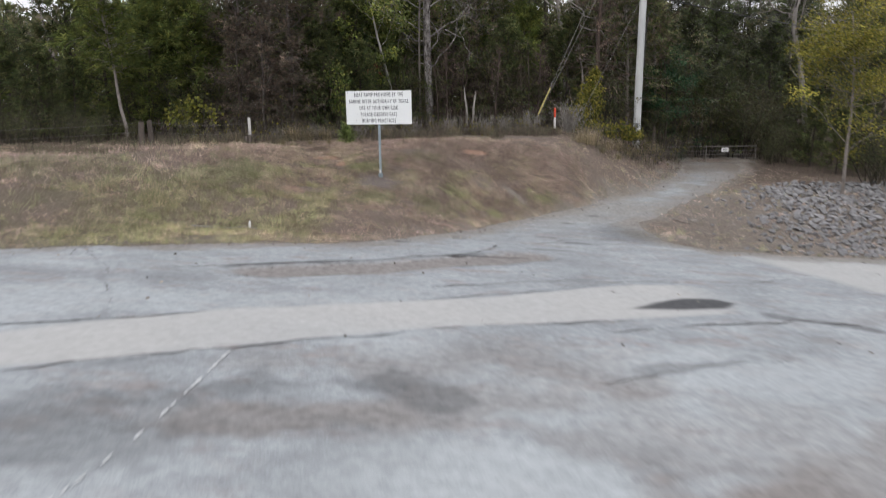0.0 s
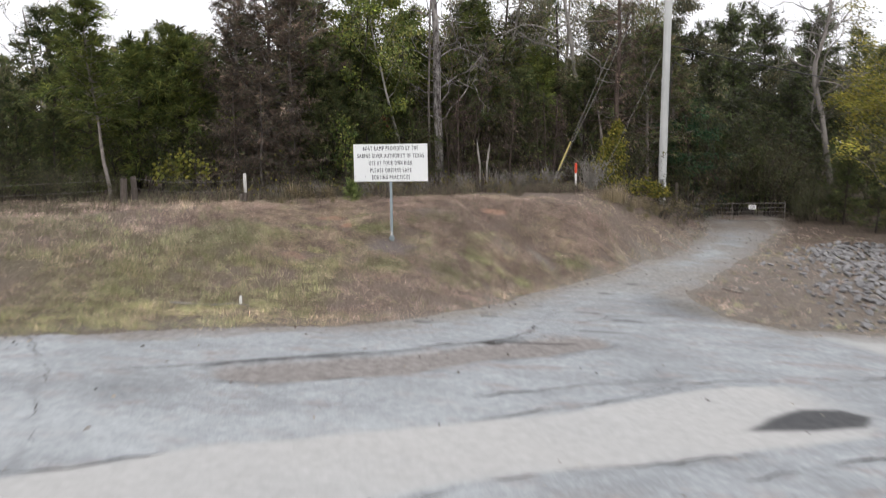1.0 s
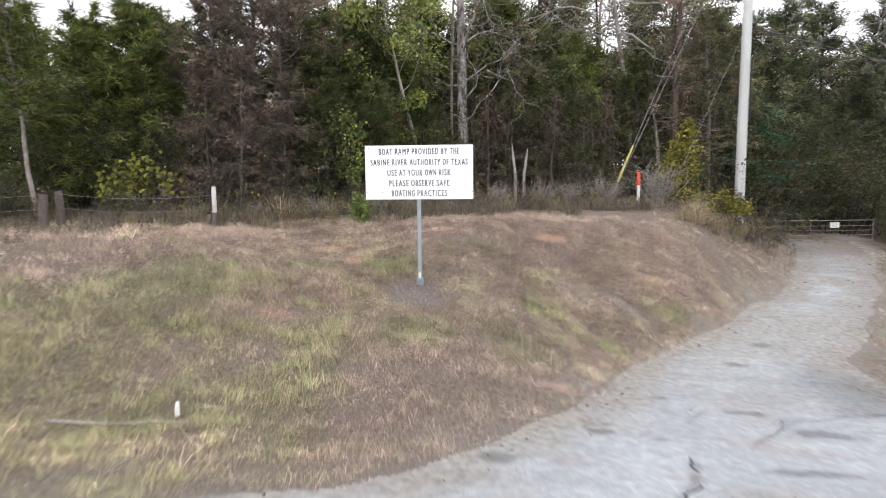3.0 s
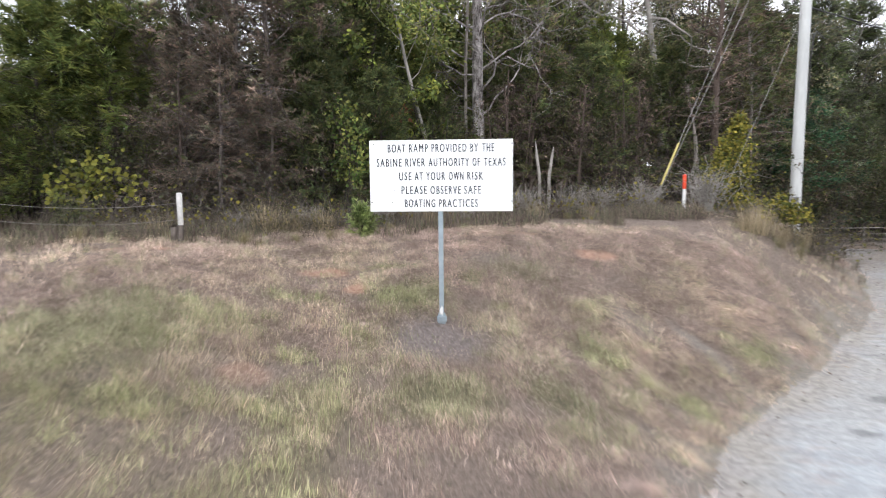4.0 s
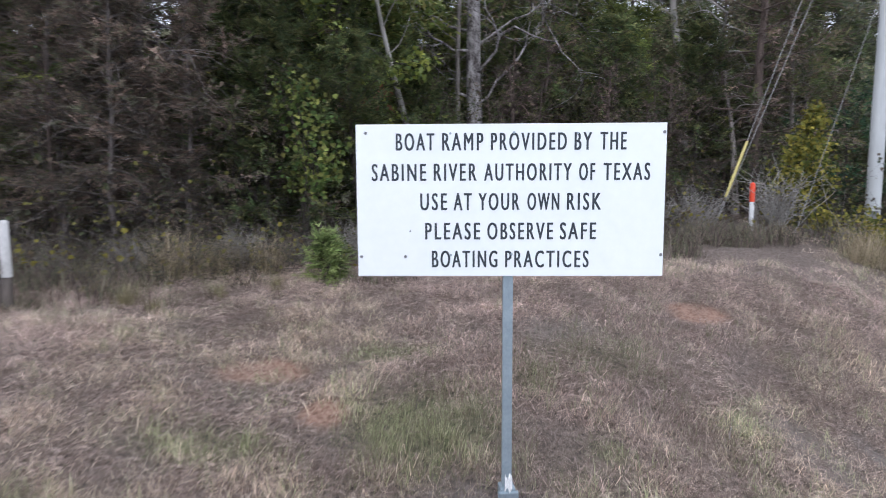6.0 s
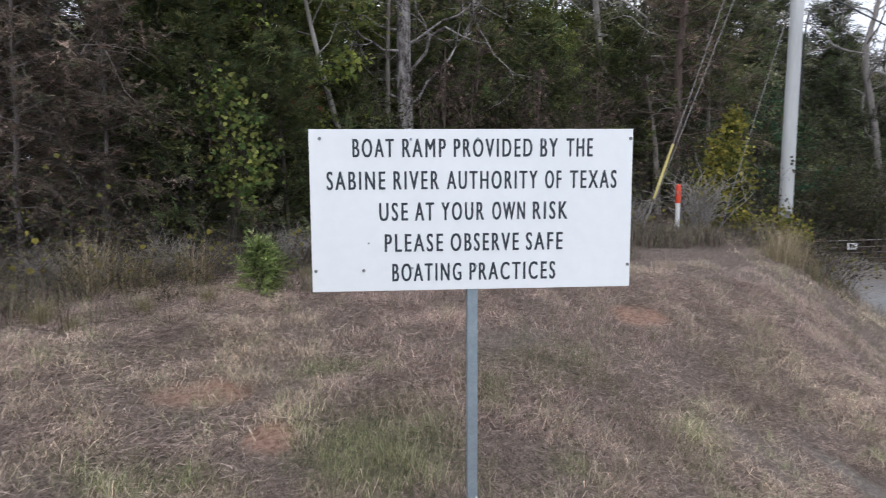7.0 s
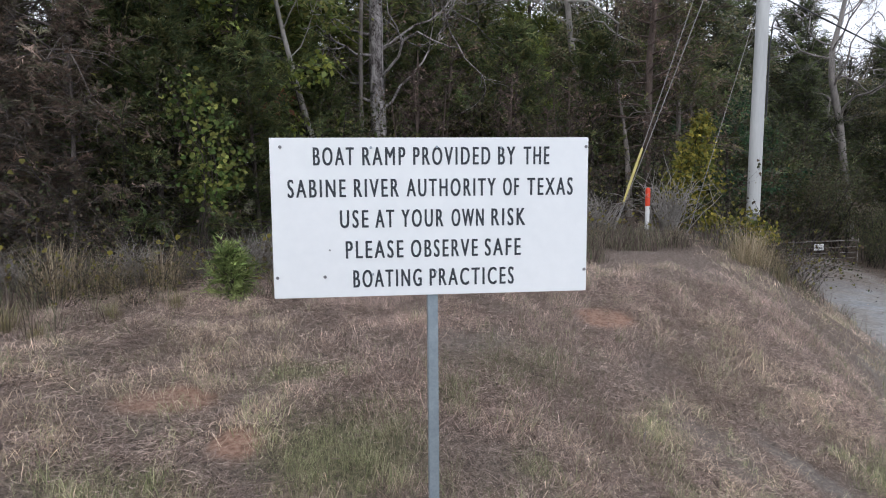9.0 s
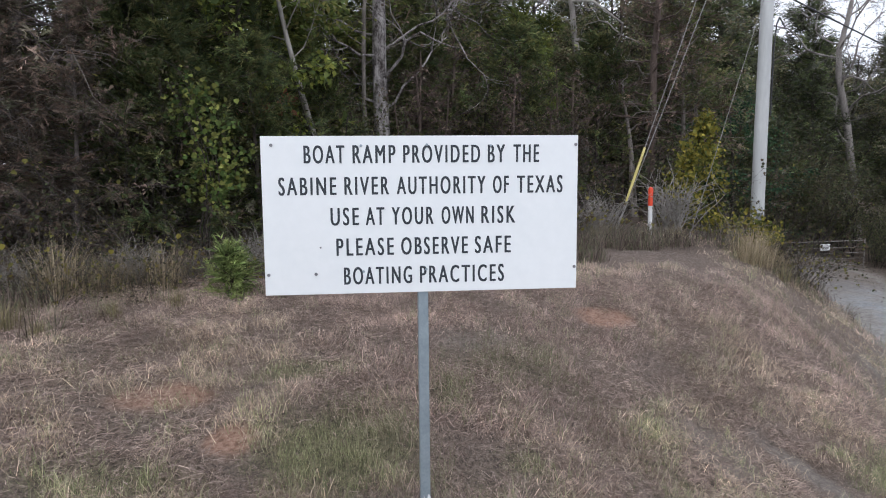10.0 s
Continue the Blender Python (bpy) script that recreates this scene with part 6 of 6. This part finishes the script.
part("cable", tb.mesh("cable"), CABLE, cable)

# ---- marker, posts, gate ----
MX, MY = 3.03, 18.62
mk = thing("marker_post", (MX, MY, gz(MX, MY)), "white marker post with an orange top", "marker post")
mh = 2.06 - gz(MX, MY)
tb = Tubes()
tb.add([(0, 0, -0.1), (0, 0, mh * 0.4), (0, 0, mh - 0.245)], 0.029, 12)
part("tube", tb.mesh("tube"), WHITE, mk, "white plastic tube")
tb = Tubes()
tb.add([(0, 0, mh - 0.25), (0, 0, mh - 0.03), (0, 0, mh - 0.012), (0, 0, mh)], [0.032, 0.032, 0.026, 0.004], 12)
part("cap", tb.mesh("cap"), ORANGE, mk, "orange sleeve")


def fence_post(x, y, height, radius, label, lean=0.0, white=0.0, rz=0.0):
    ob = thing("fence_post", on(x, y), label, "fence post", "fence posts", rz)
    tb = Tubes()
    top = height * (1 - white)
    tb.add([(0, 0, -0.2), (lean * 0.3, 0, top * 0.4), (lean * 0.8, 0.005, top * 0.96), (lean, 0, top)], [radius * 1.1, radius, radius * 0.95, radius * 0.8], 9)
    part("shaft", tb.mesh("shaft"), POST_WOOD, ob)
    if white:
        tb = Tubes()
        tb.add([(lean, 0, top - 0.01), (lean, 0, height - 0.012), (lean, 0, height)], [radius * 0.92, radius * 0.9, radius * 0.6], 9)
        part("painted_top", tb.mesh("painted_top"), POST_WHITE, ob, "white painted top")
    return ob


fence_post(-4.0, 14.45, 1.97 - gz(-4.0, 14.45), 0.033, "weathered fence post with a white painted top", 0.01, 0.6)
fence_post(-4.08, 14.5, 0.2, 0.045, "short rotten stump of a fence post")
fence_post(-6.02, 13.9, 0.5, 0.058, "thick dark weathered fence post", 0.03)
fence_post(-5.92, 14.15, 0.52, 0.052, "dark weathered fence post", -0.02)
wires = thing("wire_fence", (0, 0, 0), "sagging rusty fence wires", "fence")
for h in (0.28, 0.46):
    tb = Tubes()
    tb.add(sag((-5.9, 14.1, gz(-5.88, 14.1) + h), (-4.0, 14.46, gz(-4.0, 14.45) + h), 0.06), 0.003, 4)
    tb.add(sag((-13.5, 12.8, gz(-13.5, 12.8) + h), (-6.18, 14.0, gz(-6.18, 14.0) + h), 0.1), 0.003, 4)
    part("wire", tb.mesh("wire"), RUST, wires)

GX0, GX1, GYY = 7.05, 10.3, 22.6
gate = thing("gate", (GX0, GYY, 0.03), "low rusty tube gate across the track", "gate")
for z in (0.18, 0.32, 0.44, 0.56, 0.70):
    tb = Tubes()
    tb.add([(0, 0, z), (GX1 - GX0, 0.05, z)], 0.010 if z in (0.18, 0.70) else 0.006, 8)
    part("rail", tb.mesh("rail"), RUST, gate)
for x in (0.0, (GX1 - GX0) / 2, GX1 - GX0):
    tb = Tubes()
    tb.add([(x, 0.03, 0.0), (x, 0.03, 0.74)], 0.011, 8)
    part("upright", tb.mesh("upright"), RUST, gate)
bm = bmesh.new()
box(bm, (0.23, 0.004, 0.135), (9.27 - GX0, -0.02, 0.585), bevel=0.001)
plate = part("plate", bm, WHITE, gate, "small white sign plate")
for k in (0.03, 0.0, -0.03):
    bm = bmesh.new()
    box(bm, (0.15, 0.002, 0.012), (9.27 - GX0, -0.0235, 0.585 + k))
    part("text_bar", bm, STEEL_DARK, plate)
for x in (GX0 - 0.12,):
    fence_post(x, GYY + 0.03, 0.62, 0.05, "dark wooden gate post")

# ---- loose bits ----
stake = thing("stake", on(-2.78, 9.72), "short white plastic stake in the verge", "stake")
tb = Tubes()
tb.add([(0, 0, -0.05), (0.003, 0, 0.05), (0.006, 0, 0.09), (0.006, 0, 0.096)], [0.02, 0.018, 0.013, 0.005], 8)
part("shaft", tb.mesh("shaft"), WHITE, stake)


def stick(x, y, length, radius, turn, material, label, lift=0.0):
    r = np.random.RandomState(int(abs(x * 100 + y * 10)))
    ob = thing("stick", on(x, y), label, "stick", rz=turn)
    t = np.linspace(-length / 2, length / 2, 6)
    c, s = math.cos(radians(turn)), math.sin(radians(turn))
    pts = [(u, r.normal(0, length * 0.012), gz(x + u * c, y + u * s) - gz(x, y) + radius * 0.7 + lift) for u in t]
    tb = Tubes()
    tb.add(pts, np.linspace(radius, radius * 0.6, 6), 6)
    part("branch", tb.mesh("branch"), material, ob)
    return ob


stick(-3.05, 9.42, 0.9, 0.011, 5, BARK_PALE, "bleached fallen branch lying in the grass", 0.03)
stick(4.5, 12.75, 0.34, 0.028, -35, BARK_GREY, "bleached piece of driftwood among dead weeds")
stick(0.25, 13.6, 0.22, 0.004, 60, BARK_PALE, "pale dry stalk on the grass", 0.02)
for x, y in [(0.72, 19.7), (0.9, 19.75)]:
    ob = thing("snag", on(x, y), "pale splintered broken stem", "snag", "broken stems")
    tb = Tubes()
    tb.add([(0, 0, -0.1), (0.05 * (x - 0.81), 0, 0.6), (0.6 * (x - 0.81), 0, 0.95), (0.9 * (x - 0.81), 0, 1.24 - (x > 0.8) * 0.1)], [0.034, 0.03, 0.028, 0.006], 7)
    part("stem", tb.mesh("stem"), BARK_PALE, ob)

# ---- rocks ----
pile = thing("rock_pile", (7.0, 12.5, gz(7.0, 12.5)), "heap of grey broken riprap rocks beside the road", "rocks")
ROCK = []
for s in range(9):
    r = np.random.RandomState(200 + s)
    bm = bmesh.new()
    for p in unit(r.normal(0, 1, (15, 3))) * r.uniform(0.75, 1.1, (15, 1)) * np.array([1.05, 0.85, 0.56]):
        bm.verts.new(p)
    hull = bmesh.ops.convex_hull(bm, input=bm.verts)
    bmesh.ops.delete(bm, geom=[v for v in bm.verts if not v.link_faces], context="VERTS")
    me = bpy.data.meshes.new("rock")
    bm.to_mesh(me)
    bm.free()
    me.materials.append(STONE)
    ROCK.append(me)
R3 = random.Random(9)
spots = np.zeros((0, 3))
while len(spots) < 2200:
    x, y = R3.uniform(4.3, 13.5), R3.uniform(10.3, 18.4)
    d = -float(line_dist(np.array([x]), np.array([y]), BRINK)[0])
    inner = min(1.0, max(0.0, (x - 4.7 - 0.40 * (y - 10.5) + 1.6 * (float(N1.at(x, y, 0.6)) - 0.5)) / 1.5)) ** 1.2
    if d < 0.12 or y > 17.4 + 0.1 * (x - 7) + 1.4 * (float(N2.at(x, y, 0.8)) - 0.5) or R3.random() > inner + 0.04:
        continue
    s = R3.uniform(0.03, 0.12) * (1.0 if inner > 0.5 else 0.65)
    close = ((spots[:, 0] - x) ** 2 + (spots[:, 1] - y) ** 2 < (0.6 * (s + spots[:, 2])) ** 2).any()
    if close and R3.random() < 0.96:
        continue
    spots = np.vstack([spots, (x, y, s)])
spots = [tuple(float(v) for v in p) for p in spots]
spots.sort(key=lambda p: p[0] ** 2 + p[1] ** 2)
base_at = Vector(pile.location)
for x, y, s in spots[:300]:
    m = pose(x - base_at.x, y - base_at.y, gz(x, y) - base_at.z + s * 0.28, R3.uniform(-30, 30), R3.uniform(-30, 30), R3.uniform(0, 360)) @ Matrix.Diagonal((s * R3.uniform(0.85, 1.25), s, s * R3.uniform(0.8, 1.2), 1))
    part("rock", R3.choice(ROCK), None, pile, m=m)
bm = bmesh.new()
for x, y, s in spots[300:]:
    k = len(bm.verts)
    bm.from_mesh(R3.choice(ROCK))
    bm.verts.ensure_lookup_table()
    m = pose(x - base_at.x, y - base_at.y, gz(x, y) - base_at.z + s * 0.28, R3.uniform(-30, 30), R3.uniform(-30, 30), R3.uniform(0, 360)) @ Matrix.Diagonal((s * 1.1, s, s, 1))
    for v in bm.verts[k:]:
        v.co = m @ v.co
tagged(part("rocks_behind", bm, STONE, pile), kind="stuff")
